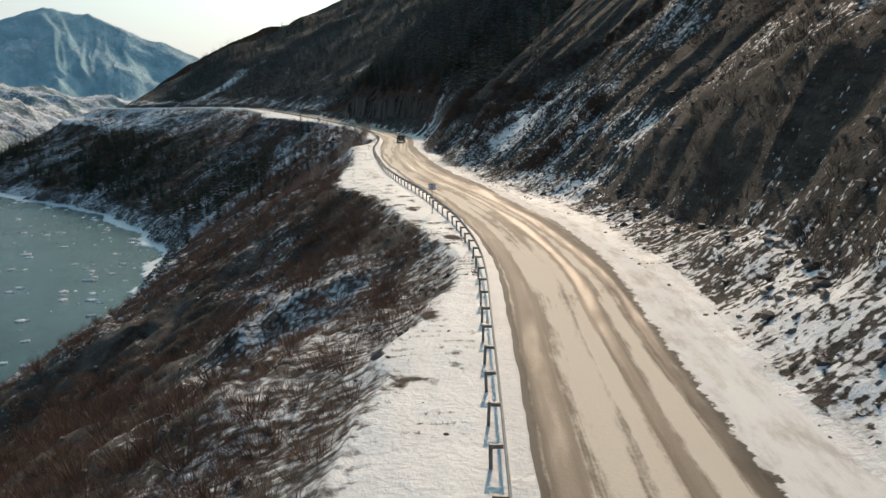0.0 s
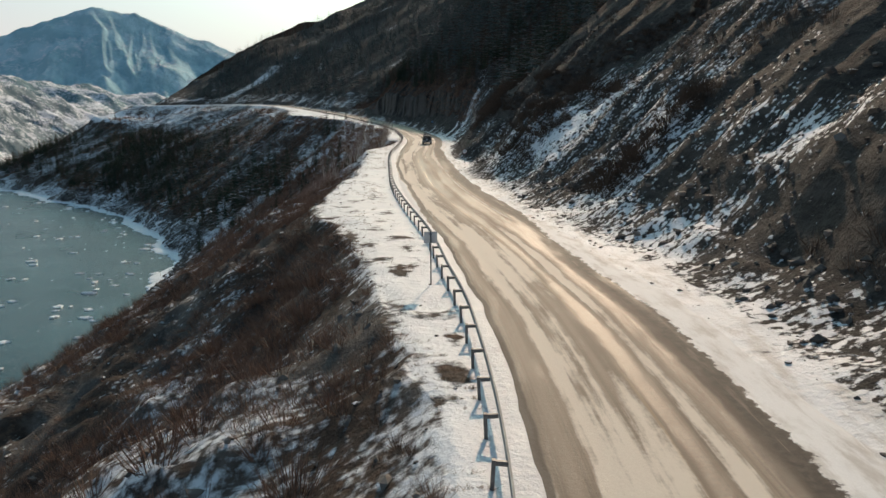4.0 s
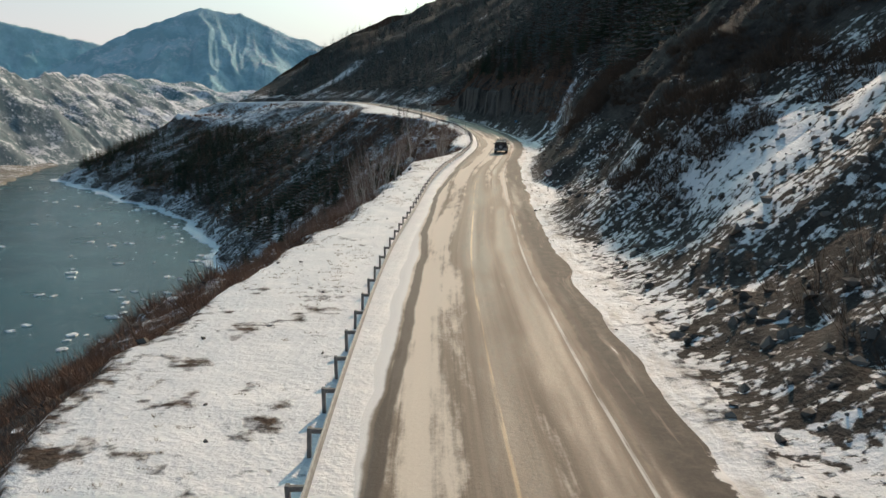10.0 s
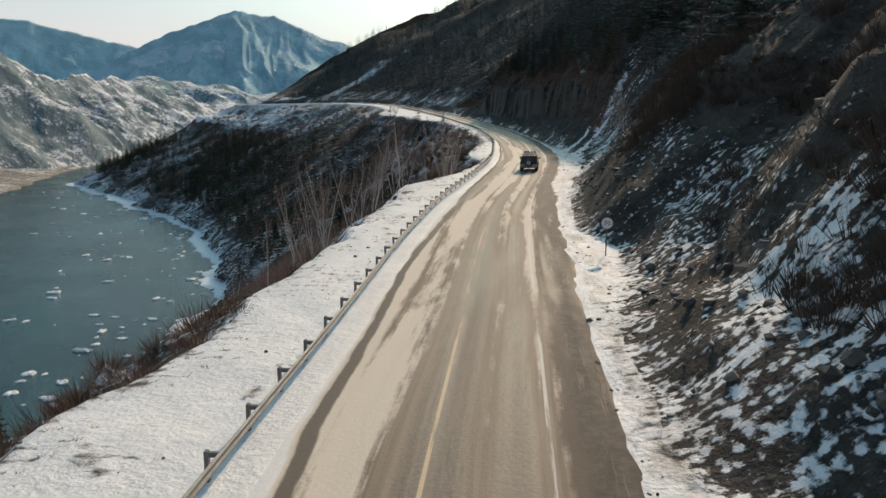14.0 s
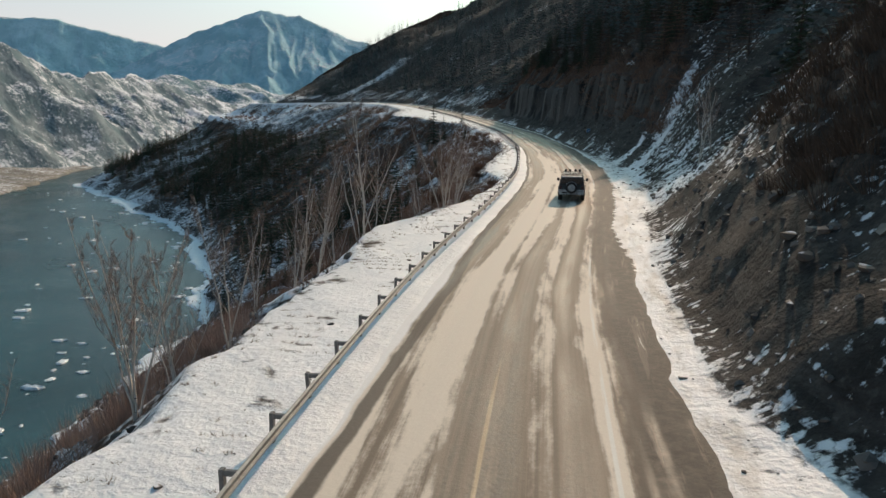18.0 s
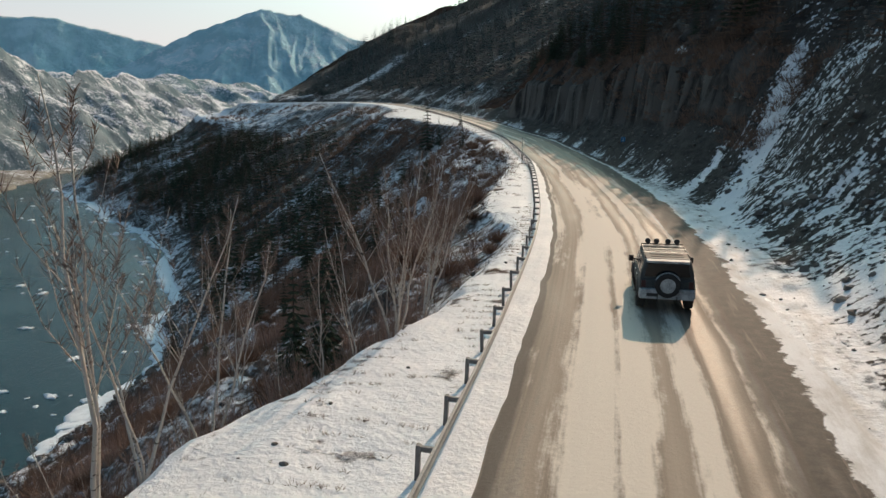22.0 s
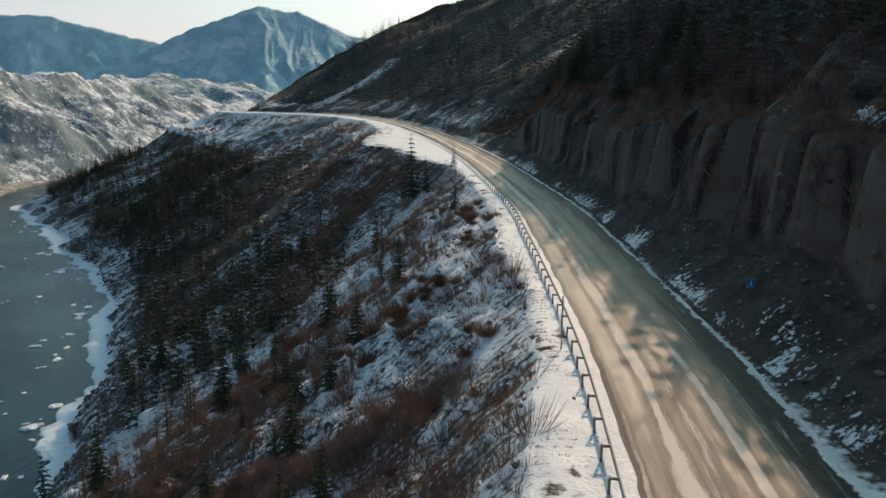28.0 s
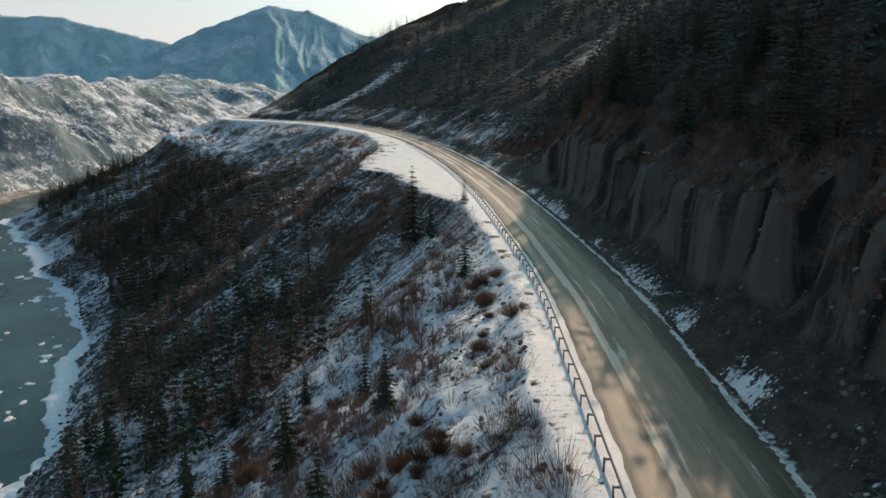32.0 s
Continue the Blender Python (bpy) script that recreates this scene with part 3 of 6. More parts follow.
# from the river bed up to the brow
edge = P[:, :2] - RIGHT * brow[:, None]
fall = np.linalg.norm(shore - edge, axis=1)
for f in np.r_[np.linspace(1.16, 1.0, 6)[:-1], np.linspace(1.0, 0.0, 126) ** 1.12]:
    xy = edge + (shore - edge) * f
    d = brow + fall * f
    shelf = smooth(26.1, 26.6, index) * (1 - smooth(27.8, 28.3, index))  # a flat snowy terrace below the far road
    sunk = f + shelf * (np.interp(f, [0, 0.12, 0.25, 0.36, 1, 2], [0, 0.135, 0.16, 0.36, 1, 2]) - f)
    drop = (RIVER - P[:, 2]) * np.where(sunk <= 1, np.minimum(1, sunk) ** 0.93, 1 + (sunk - 1) * 1.1)
    x, y = xy.T
    gate = smooth(0.0, 0.10, f) * (1 - smooth(0.93, 1.02, f))
    gully = ridged(S * 0.035 + 0.002 * d, d * 0.007, 3, 21) * 3.2 * gate
    rough = fbm(x * 0.16, y * 0.16, 5, 31) * 1.5 * gate + fbm(x * 0.8, y * 0.8, 4, 41) * 0.55 * (gate + 0.1)
    z = P[:, 2] + drop + gully + rough - 0.12
    stony = smooth(0.86, 0.97, f)
    open_slope = smooth(23.6, 24.3, index) * (1 - smooth(26.2, 26.8, index)) * (1 - smooth(0.22, 0.36, f)) * 0.055
    ice = smooth(0.985, 1.0, f) * 0.5
    rim = (1 - smooth(0.0, 0.02, f)) * 0.05 + shelf * (0.02 + 0.25 * smooth(0.08, 0.12, f)) * (1 - smooth(0.25, 0.28, f))
    spread = np.interp(P[:, 1], [0, 60, 120, 190, 240, 320, 420, 640], [-0.09, -0.075, -0.06, 0.025, 0.01, 0.03, -0.055, -0.04]) + 0.03 * (1 - smooth(0.06, 0.30, f)) * (1 - smooth(60, 100, P[:, 1]))
    column(xy, z, -d, spread + open_slope + rim + ice + 0.05 * stony + 0.05 * fbm(S * 0.02, d * 0.02, 3, 77), stony)
# the snowy verge, the road bed and the ditch
for f in np.linspace(1, 0, 16)[1:]:
    xy = P[:, :2] - RIGHT * (brow * f)[:, None]
    x, y = xy.T
    lump = fbm(x * 0.5, y * 0.5, 2, 51) * 0.10 * smooth(0, 0.3, f) - 0.12 * smooth(0.7, 1.0, f)
    thin = np.interp(P[:, 1], [40, 62, 80, 112, 135, 300], [0.0, 0.02, 0.03, -0.04, -0.10, -0.08])
    bare = np.clip(fbm(x * 0.6, y * 0.6, 4, 52) + 0.3 * fbm(x * 0.08, y * 0.08, 2, 53) + 0.25 * fbm(x * 1.1, y * 1.1, 2, 54) - 0.07 + thin, 0, 1)
    column(xy, P[:, 2] + lump, -brow * f, 0.13 - 0.09 * smooth(0.6, 1.0, f) - 0.34 * bare * smooth(0.05, 0.2, f), 0)
for d in (0.5, 1.0, 1.3, 3.0, 5.0, 7.0, 8.6, 9.4):
    column(P[:, :2] + RIGHT * d, P[:, 2] + (-0.15 if 1.2 < d < 9 else 0.0), d, 0.25, 0)
for f in np.linspace(0, 1, 9)[1:]:
    d = 9.4 + (toe - 9.4) * f
    xy = P[:, :2] + RIGHT * d[:, None]
    x, y = xy.T
    column(xy, P[:, 2] + 0.16 * f + fbm(x * 0.7, y * 0.7, 4, 61) * 0.10, d, np.interp(P[:, 1], [70, 90, 140, 160, 225, 262], [0.17, 0.13, 0.13, 0.17, 0.17, 0.0]) - 0.12 * f, 0)
# the slope above the road, up to the crest
foot = P[:, :2] + RIGHT * toe[:, None]
span = np.linalg.norm(crest[:, :2] - foot, axis=1)
head = (crest[:, :2] - foot) / span[:, None]
runs = np.r_[np.arange(0.3, 22, 0.41), 22 + np.cumsum(np.linspace(0.6, 7, 62))]
runs = runs / runs[-1]
total = 22 + np.sum(np.linspace(0.6, 7, 62))
for r in runs:
    d = r * np.minimum(span, total)
    xy = foot + RIGHT * (d * (1 - smooth(0, 1, r)))[:, None] + (head * (d * smooth(0, 1, r))[:, None])
    x, y = xy.T
    over = np.minimum(d, span)
    slope = np.interp(over / span, [0, 1], [0, 1]) * (crest[:, 2] - P[:, 2])
    low_f, high_f = smooth(0.5, 4.4, over), np.clip((over - 4) / 5, 0, 1)
    bank = rise4 * (0.35 * np.minimum(over / 4, 1) + 0.65 * low_f) + (rise9 - rise4) * high_f + (rise14 - rise9) * np.clip((over - 9) / 5, 0, 1) + 0.85 * np.maximum(over - 14, 0)
    beyond = smooth(384, 402, P[:, 1])  # past the wall the hill rises evenly
    blend = smooth(16 - 12 * beyond, 46 - 26 * beyond, over)
    plain_z = bank * (1 - blend) + np.maximum(slope, 0) * blend
    talus = 0.8 * np.minimum(over, wall_in + 0.4)
    start = wall_in + 0.5 * fbm(S * 0.06, S * 0, 3, 91)
    wall = smooth(start - 0.2, start + 1.7 + 0.5 * fbm(S * 0.07, S * 0 + 4, 3, 92), over) * (8.0 + 3.0 * fbm(S * 0.05, S * 0, 3, 93))
    cliff_z = talus + wall + 1.05 * np.maximum(over - wall_in - 1.8, 0) * (1 - blend) + np.maximum(slope - 4, 0) * blend
    z = P[:, 2] + 0.16 + plain_z * (1 - cliff) + cliff_z * cliff
    gate = smooth(0, 3, over)
    z = z + gate * (fbm(x * 0.10, y * 0.10, 5, 101) * 1.3 + ridged(x * 0.05, y * 0.05, 4, 111) * 0.8) + fbm(x * 0.9, y * 0.9, 3, 121) * 0.22 * smooth(0, 1, over)
    ribs = ridged(S * 0.05 + over * 0.012, over * 0.015, 4, 128) - 0.3  # buttresses that run down to the road
    z = z + smooth(3, 10, over) * (1 - cliff) * ribs * np.interp(P[:, 1], [20, 45, 60, 85, 115, 150, 190, 240], [1.6, 2.0, 2.8, 1.7, 1.6, 2.4, 2.4, 1.2]) * (1 - 0.5 * smooth(40, 110, over))
    z = z + smooth(1.5, 5, over) * (1 - 0.6 * cliff) * (ridged(S * 0.21 + over * 0.03, over * 0.06, 4, 173) - 0.3) * 0.6
    z = z + smooth(30, 140, over) * ridged(x * 0.008, y * 0.008, 4, 131) * 9
    crags = cliff * smooth(wall_in - 0.5, wall_in + 0.8, over) * (1 - smooth(wall_in + 3.2, wall_in + 8, over))
    push = crags * (0.9 * fbm(S * 0.05, over * 0.2, 4, 141) + 0.3 * fbm(S * 0.5, over * 0.5, 4, 142) - 2.0 * smooth(0.10, 0.24, fbm(S * 0.30, over * 0.03 + 5, 2, 143)) - 0.8 * smooth(0.05, 0.2, fbm(S * 0.9, over * 0.05 + 2, 2, 144)))
    xy = xy - RIGHT * push[:, None]
    rock = np.clip(crags + 0.55 * (1 - smooth(6, 26, over)), 0, 1)
    snow = np.interp(P[:, 1], [0, 60, 95, 140, 165, 200, 225, 246, 262, 380, 396, 640], [-0.03, -0.03, -0.01, -0.02, -0.03, -0.05, -0.07, -0.12, -0.34, -0.30, -0.06, -0.08]) - 0.22 * crags - np.interp(P[:, 1], [60, 85, 97, 118, 150, 170, 195, 232, 246, 260, 380, 400], [0.16, 0.12, 0.05, 0.08, 0.24, 0.24, 0.10, 0.02, 0.04, 0.28, 0.3, 0.06]) * smooth(3, 11, over) + 0.03 * (1 - smooth(0, 2.0, over)) + 0.09 * fbm(S * 0.05, over * 0.09, 3, 151)
    # the recess with the birches holds more snow at its foot
    snow = snow + 0.17 * (1 - smooth(3, 8, over)) * smooth(192, 200, P[:, 1]) * (1 - smooth(224, 232, P[:, 1]))
    # snow sprayed up the foot of the wall
    snow = snow + 0.34 * cliff * (1 - smooth(0.6, 4.2, over)) * smooth(-0.12, 0.18, fbm(S * 0.16, over * 0.25, 4, 159))
    # scraps of snow on the ledge above the wall
    snow = snow + 0.75 * cliff * np.exp(-(((over - wall_in - 3.4) / 1.1) ** 2)) * smooth(-0.02, 0.16, fbm(S * 0.07, over * 0.1, 3, 157))
    # a long chute of snow on the far hillside
    along_c = np.clip(((x + 184) * 20 + (y - 612) * 42) / (20**2 + 42**2), 0, 1)
    snow = snow + 0.17 * np.exp(-(np.hypot(x + 184 - 20 * along_c, y - 612 - 42 * along_c) / 11) ** 2)
    # snow in two small chutes that come down beside the rock wall
    for ax, ay, bx, by, wide in ((-5.6, 225.0, 2.0, 241.2, 1.5), (-7.2, 236.5, -3.0, 241.8, 0.9)):
        u = np.clip(((x - ax) * (bx - ax) + (y - ay) * (by - ay)) / ((bx - ax) ** 2 + (by - ay) ** 2), 0, 1)
        snow = snow + 0.5 * np.exp(-(np.hypot(x - ax - (bx - ax) * u, y - ay - (by - ay) * u) / (wide * (1.3 - 0.7 * u))) ** 2)
    # the scarp of an old track that climbs across the slope
    lip = np.interp(P[:, 1], [98, 115, 129, 140, 148, 162, 176], [31, 25, 19, 13, 10, 9.5, 7.8]) + 0.5 * fbm(S * 0.15, S * 0, 3, 161)
    there = smooth(92, 104, P[:, 1]) * (1 - smooth(166, 178, P[:, 1]))
    above = over - lip
    z = z + there * (1.5 * smooth(-0.1, 0.35, above) + 0.06 * np.clip(above, 0, 26) * (1 - smooth(70, 140, over)) - 0.5 * np.exp(-((above + 1.2) / 1.2) ** 2))
    snow = snow - (0.09 * smooth(0.3, 1.6, over) - 0.10 * smooth(3, 6, over)) * (1 - smooth(9, 13, over)) * smooth(88, 100, P[:, 1]) + np.interp(P[:, 1], [90, 112, 120, 130, 142], [0.075, 0.08, 0.13, 0.11, 0.0]) * smooth(0.4, 1.4, over) * (1 - smooth(7, 13, over)) * smooth(80, 90, P[:, 1]) * (1 - smooth(140, 160, P[:, 1])) + 0.10 * smooth(5, 9, over) * (1 - smooth(34, 70, over)) * (1 - smooth(60, 95, P[:, 1]))
    snow = snow - there * (0.3 * smooth(-1.6, -0.4, above) * (1 - smooth(22, 34, above)))
    drift = smooth(-0.1, 0.25, fbm(S * 0.05, over * 0.09, 3, 163))
    snow = snow + there * 0.05 * drift * smooth(-15, -9, above) * (1 - smooth(-2.6, -1.4, above)) * smooth(2, 5, over)
    rock = rock * (1 - there * smooth(-0.4, 1.0, above))
    column(xy, z, toe + over, snow, rock)

cols = len(sheet)
verts = np.stack(sheet, 1).reshape(-1, 3)
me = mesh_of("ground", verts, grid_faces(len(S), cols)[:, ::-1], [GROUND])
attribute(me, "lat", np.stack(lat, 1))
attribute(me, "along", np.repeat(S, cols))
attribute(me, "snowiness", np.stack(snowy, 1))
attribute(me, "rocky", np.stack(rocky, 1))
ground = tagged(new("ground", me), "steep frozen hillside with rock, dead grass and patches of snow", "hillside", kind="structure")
HEIGHTS = np.stack(sheet, 1)  # stations x columns x 3
LATS = np.stack(lat, 1)


def on_ground(s, d):
    """The ground's place at arc length s and lateral distance d from the rail (left is negative)."""
    i = int(np.clip(np.searchsorted(S, s), 1, len(S) - 1))
    row = LATS[i]
    j = int(np.clip(np.searchsorted(row, d), 1, cols - 1))
    f = (d - row[j - 1]) / max(1e-6, row[j] - row[j - 1])
    return Vector(HEIGHTS[i, j - 1] * (1 - f) + HEIGHTS[i, j] * f)


# ---- road ----
road_s = np.r_[np.arange(0, 420, 0.8), np.arange(420, KNOT[-1], 2.0)]
rp, rr, _ = line_at(road_s)
road_d = np.r_[np.arange(0.9, 9.0, 0.2), np.arange(9.0, 10.3, 0.12)]
grid = rp[:, None, :] + np.concatenate([rr[:, None, :] * road_d[None, :, None], np.zeros((len(road_s), len(road_d), 1))], 2)
dd, ss = np.meshgrid(road_d, road_s)
ragged = (0.45 * fbm(ss * 0.22, ss * 0 + 2, 5, 205) * smooth(8.6, 9.6, dd) + 0.16 * fbm(ss * 0.5, ss * 0 + 6, 4, 206) * smooth(1.6, 0.9, dd))[..., None]
grid[..., :2] += rr[:, None, :] * ragged
rut = -0.02 * np.exp(-((dd - 4.9) / 0.35) ** 2) - 0.02 * np.exp(-((dd - 6.6) / 0.35) ** 2) - 0.02 * np.exp(-((dd - 2.6) / 0.3) ** 2)
rough = fbm(dd * 1.6, ss * 0.5, 4, 201) * 0.025 * smooth(7.4, 8.4, dd) + fbm(dd * 2.5, ss * 0.08, 3, 203) * 0.012
grid[..., 2] += 0.06 + 0.02 * (1 - ((dd - 4.6) / 4) ** 2) + rut + rough - 0.17 * smooth(9.6, 10.2, dd) - 0.05 * smooth(1.3, 0.9, dd)
me = mesh_of("road", grid.reshape(-1, 3), grid_faces(len(road_s), len(road_d))[:, ::-1], [ROAD])
attribute(me, "lat", dd)
attribute(me, "along", ss)
ys = np.interp(ss, arc, dense[:, 1])
attribute(me, "snowiness", np.interp(ys, [-60, 40, 75, 105, 150, 185, 240, 262, 285, 370, 400, 640], [0.05, 0.04, 0.02, -0.02, -0.01, 0.06, 0.055, 0.0, -0.06, -0.05, 0.0, 0.0])
          + np.interp(ys, [70, 105, 155, 185], [0, 1, 1, 0]) * (0.10 * (1 - smooth(2.6, 4.0, dd)) - 0.07 * smooth(3.9, 4.5, dd) * (1 - smooth(7.0, 7.6, dd))))
attribute(me, "creep", np.interp(ys, [-60, 60, 82, 93, 108, 124, 132, 150, 160, 174, 187, 210], [0.85, 0.9, 1.0, 0.65, 0.15, -0.05, 0.45, 0.75, 0.5, 0.1, 0.7, 0.9]))
attribute(me, "shy", 9.75 - np.interp(ys, *zip(*SHOULDER)))
attribute(me, "tracks", np.interp(ys, [-60, 80, 105, 150, 182, 640], [1, 1, 0.25, 0.3, 1.5, 1.3]))
road = tagged(new("road", me), "two-lane mountain road with packed snow, sand and dark tyre tracks", "road", kind="structure")

# ---- river ----
wx, wy = np.meshgrid(np.linspace(-1500, 60, 40), np.linspace(-400, 2600, 60))
me = mesh_of("water", np.stack([wx, wy, 0 * wx + RIVER], -1).reshape(-1, 3), grid_faces(60, 40), [WATER])
water = tagged(new("water", me), "cold dark teal river with drifting ice", "river", kind="structure")


# ---- far land ----
def ridge_land(name, points, label, mat, seed, relief, size, rows=150, across=81, spurs=0.8, kind="structure"):
    """A range of hills: a crest line of (x, y, z, half width) with folded slopes on both sides."""
    pts = np.array(points, float)
    line = spline(np.arange(len(pts)), pts, np.linspace(0, len(pts) - 1, rows))
    way = np.gradient(line[:, :2], axis=0)
    way /= np.linalg.norm(way, axis=1)[:, None]
    side = np.stack([way[:, 1], -way[:, 0]], -1)
    u = np.linspace(-1, 1, across)
    xy = line[:, None, :2] + side[:, None, :] * (u[None, :, None] * line[:, None, 3:4])
    x, y = xy[..., 0], xy[..., 1]
    h = line[:, None, 2] - RIVER
    z = RIVER - 6 + (h + 6) * np.maximum(0, 1 - np.abs(u)) ** 1.05
    g = np.minimum(1, (1 - np.abs(u)) * 4)[None]
    z = z + g * relief * (ridged(x / size, y / size, 6, seed) * 0.8 + fbm(x / size * 2.2, y / size * 2.2, 5, seed + 9) * 0.5 - 0.15)
    run = np.r_[0, np.cumsum(np.linalg.norm(np.diff(line[:, :2], axis=0), axis=1))][:, None]
    bend = 0.35 * fbm(x / size, y / size, 3, seed + 5)
    fold = ridged(run / (size * 0.75) + bend, np.abs(u)[None] * 0.9 + np.sign(u)[None] * 7 + 0 * run, 5, seed + 3)
    z = z + spurs * relief * np.sin(np.pi * np.abs(u))[None] * (fold - 0.45)
    me = mesh_of(name, np.stack([x, y, z], -1).reshape(-1, 3), grid_faces(rows, across)[:, ::-1], [mat])
    return tagged(new(name, me), label, "mountain", kind=kind)


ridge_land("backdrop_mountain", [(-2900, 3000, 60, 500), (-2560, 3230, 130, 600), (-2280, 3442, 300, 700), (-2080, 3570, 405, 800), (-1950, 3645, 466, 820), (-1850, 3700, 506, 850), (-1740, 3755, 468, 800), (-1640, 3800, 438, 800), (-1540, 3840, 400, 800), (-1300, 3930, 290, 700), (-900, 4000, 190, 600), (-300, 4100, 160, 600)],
           "mountain painted hazy blue and dusted with snow across the valley", MOUNTAIN, 301, 42, 380, 200, 121, 2.1)
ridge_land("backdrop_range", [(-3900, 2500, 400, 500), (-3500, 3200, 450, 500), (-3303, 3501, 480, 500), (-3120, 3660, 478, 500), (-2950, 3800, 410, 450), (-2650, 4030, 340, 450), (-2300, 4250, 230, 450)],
           "snowy ridge painted hazy blue behind the mountain", MOUNTAIN, 341, 30, 300, 150, 81, 2.2)
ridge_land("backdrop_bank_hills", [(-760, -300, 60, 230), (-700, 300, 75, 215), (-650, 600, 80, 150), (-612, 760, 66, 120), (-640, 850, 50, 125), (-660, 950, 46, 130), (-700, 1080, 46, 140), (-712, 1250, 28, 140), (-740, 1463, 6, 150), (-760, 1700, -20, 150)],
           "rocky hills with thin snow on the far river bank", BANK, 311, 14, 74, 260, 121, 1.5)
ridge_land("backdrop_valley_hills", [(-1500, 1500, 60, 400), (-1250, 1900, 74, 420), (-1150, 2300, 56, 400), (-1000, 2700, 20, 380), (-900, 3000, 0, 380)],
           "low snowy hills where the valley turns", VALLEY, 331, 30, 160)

# the flat far bank of the river
bank = np.array([(-330, 100), (-372, 400), (-402, 540), (-430, 600), (-466, 668), (-505, 760), (-540, 850), (-600, 1000), (-700, 1200)], float)
rows_b = []
fine_b = spline(np.arange(len(bank)), bank, np.linspace(0, len(bank) - 1, 260))
fine_b = fine_b + fbm(np.linspace(0, 40, 260), np.zeros(260), 4, 351)[:, None] * 5
for f, h in ((0, -2.0), (3, 0.5), (8, 1.5), (16, 2.0), (30, 3.0), (60, 5.0), (110, 9.0), (190, 16.0), (420, 20.0)):
    x, y = fine_b[:, 0] - f * 0.92, fine_b[:, 1] + f * 0.30
    rows_b.append(np.stack([x, y, RIVER + h + fbm(x * 0.05, y * 0.05, 4, 352) * min(1.5, f * 0.1)], -1))
me = mesh_of("far_bank", np.stack(rows_b, 1).reshape(-1, 3), grid_faces(260, len(rows_b)), [STRAND])
tagged(new("far_bank", me), "flat snowy far bank with dead grass", "river bank", kind="structure")


# ---- roadside things ----
def empty(name, m, label, category, group=""):
    ob = new(name)
    ob.matrix_world = m
    return tagged(ob, label, category, group)


def s_of_y(y):
    return float(np.interp(y, dense[:4800, 1], arc[:4800]))


def road_frame(s, d, up=0.0):
    """A pose on the road at arc length s, d to the right of the rail, y along the way."""
    p, r, w = line_at([s])
    x, y = p[0, :2] + r[0] * d
    return pose(x, y, p[0, 2] + up, 0, 0, math.degrees(math.atan2(-w[0, 0], w[0, 1])))


def shared(name, me, m, parent, label=""):
    ob = new(name, me)
    ob.matrix_world = m
    ob.parent = parent
    if label:
        tagged(ob, label)
    return ob


def build_guardrail():
    rail = empty("guardrail", Matrix(), "galvanised steel guardrail with dark posts along the snowy verge", "guardrail")
    bm = bmesh.new()
    box(bm, (0.10, 0.14, 1.15), (-0.30, 0, 0.17), None, 0.012)
    box(bm, (0.08, 0.02, 1.15), (-0.30, 0.06, 0.17))
    post = bpy.data.meshes.new("post")
    bm.to_mesh(post)
    bm.free()
    post.materials.append(POST)
    bm = bmesh.new()
    box(bm, (0.36, 0.10, 0.12), (-0.13, 0, 0.66), None, 0.015)
    bracket = bpy.data.meshes.new("bracket")
    bm.to_mesh(bracket)
    bm.free()
    bracket.materials.append(POST)
    rng = random.Random(5)
    s, end = s_of_y(16), s_of_y(468)
    while s < end:
        m = road_frame(s, 0.0) @ pose(0, 0, rng.uniform(-0.02, 0.03), rng.uniform(-2, 2), rng.uniform(-2.5, 2.5), rng.uniform(-3, 3))
        p = shared("post", post, m, rail)
        b = new("bracket", bracket)
        b.parent = p
        s += 2.7
    # the W-shaped beam, in lengths of three bays
    shape = [(0.0, 0.50), (0.05, 0.53), (0.05, 0.57), (0.0, 0.62), (0.0, 0.66), (0.05, 0.71), (0.05, 0.75), (0.0, 0.78)]
    s = s_of_y(16)
    while s < end:
        at = np.linspace(s, min(s + 8.13, end), 7)
        p, r, _ = line_at(at)
        v = []
        for k in range(7):
            for skin in (0.0, 0.012):
                for o, h in shape:
                    v.append((*(p[k, :2] + r[k] * (0.06 + o + skin)), p[k, 2] + h))
        n = len(shape)
        faces = []
        for k in range(6):
            for q in range(n - 1):
                a = k * 2 * n + q
                faces.append((a, a + 1, a + 1 + 2 * n, a + 2 * n))
                faces.append((a + n, a + n + 2 * n, a + n + 1 + 2 * n, a + n + 1))
            for q, w in ((0, n), (n - 1, 2 * n - 1)):
                a, b = k * 2 * n + q, k * 2 * n + w
                faces.append((a, a + 2 * n, b + 2 * n, b))
        me = mesh_of("beam", v, faces, [STEEL], False)
        shared("beam", me, Matrix(), rail)
        s += 8.1


build_guardrail()

SIGN_BACK = plain("sign_back_zinc", (0.6, 0.61, 0.61), 0.5, 0.3, 0.12, 5.0)
SIGN_WHITE = plain("sign_white", (0.75, 0.75, 0.74), 0.5, 0.0, 0.06, 5.0)
SIGN_RED = plain("sign_red", (0.28, 0.05, 0.045), 0.5, 0.0, 0.1, 5.0)
SIGN_BLUE = plain("sign_blue", (0.02, 0.16, 0.32), 0.45, 0.0, 0.1, 5.0)
SIGN_BLACK = plain("sign_black", (0.02, 0.02, 0.02), 0.5, 0.0, 0.1, 5.0)


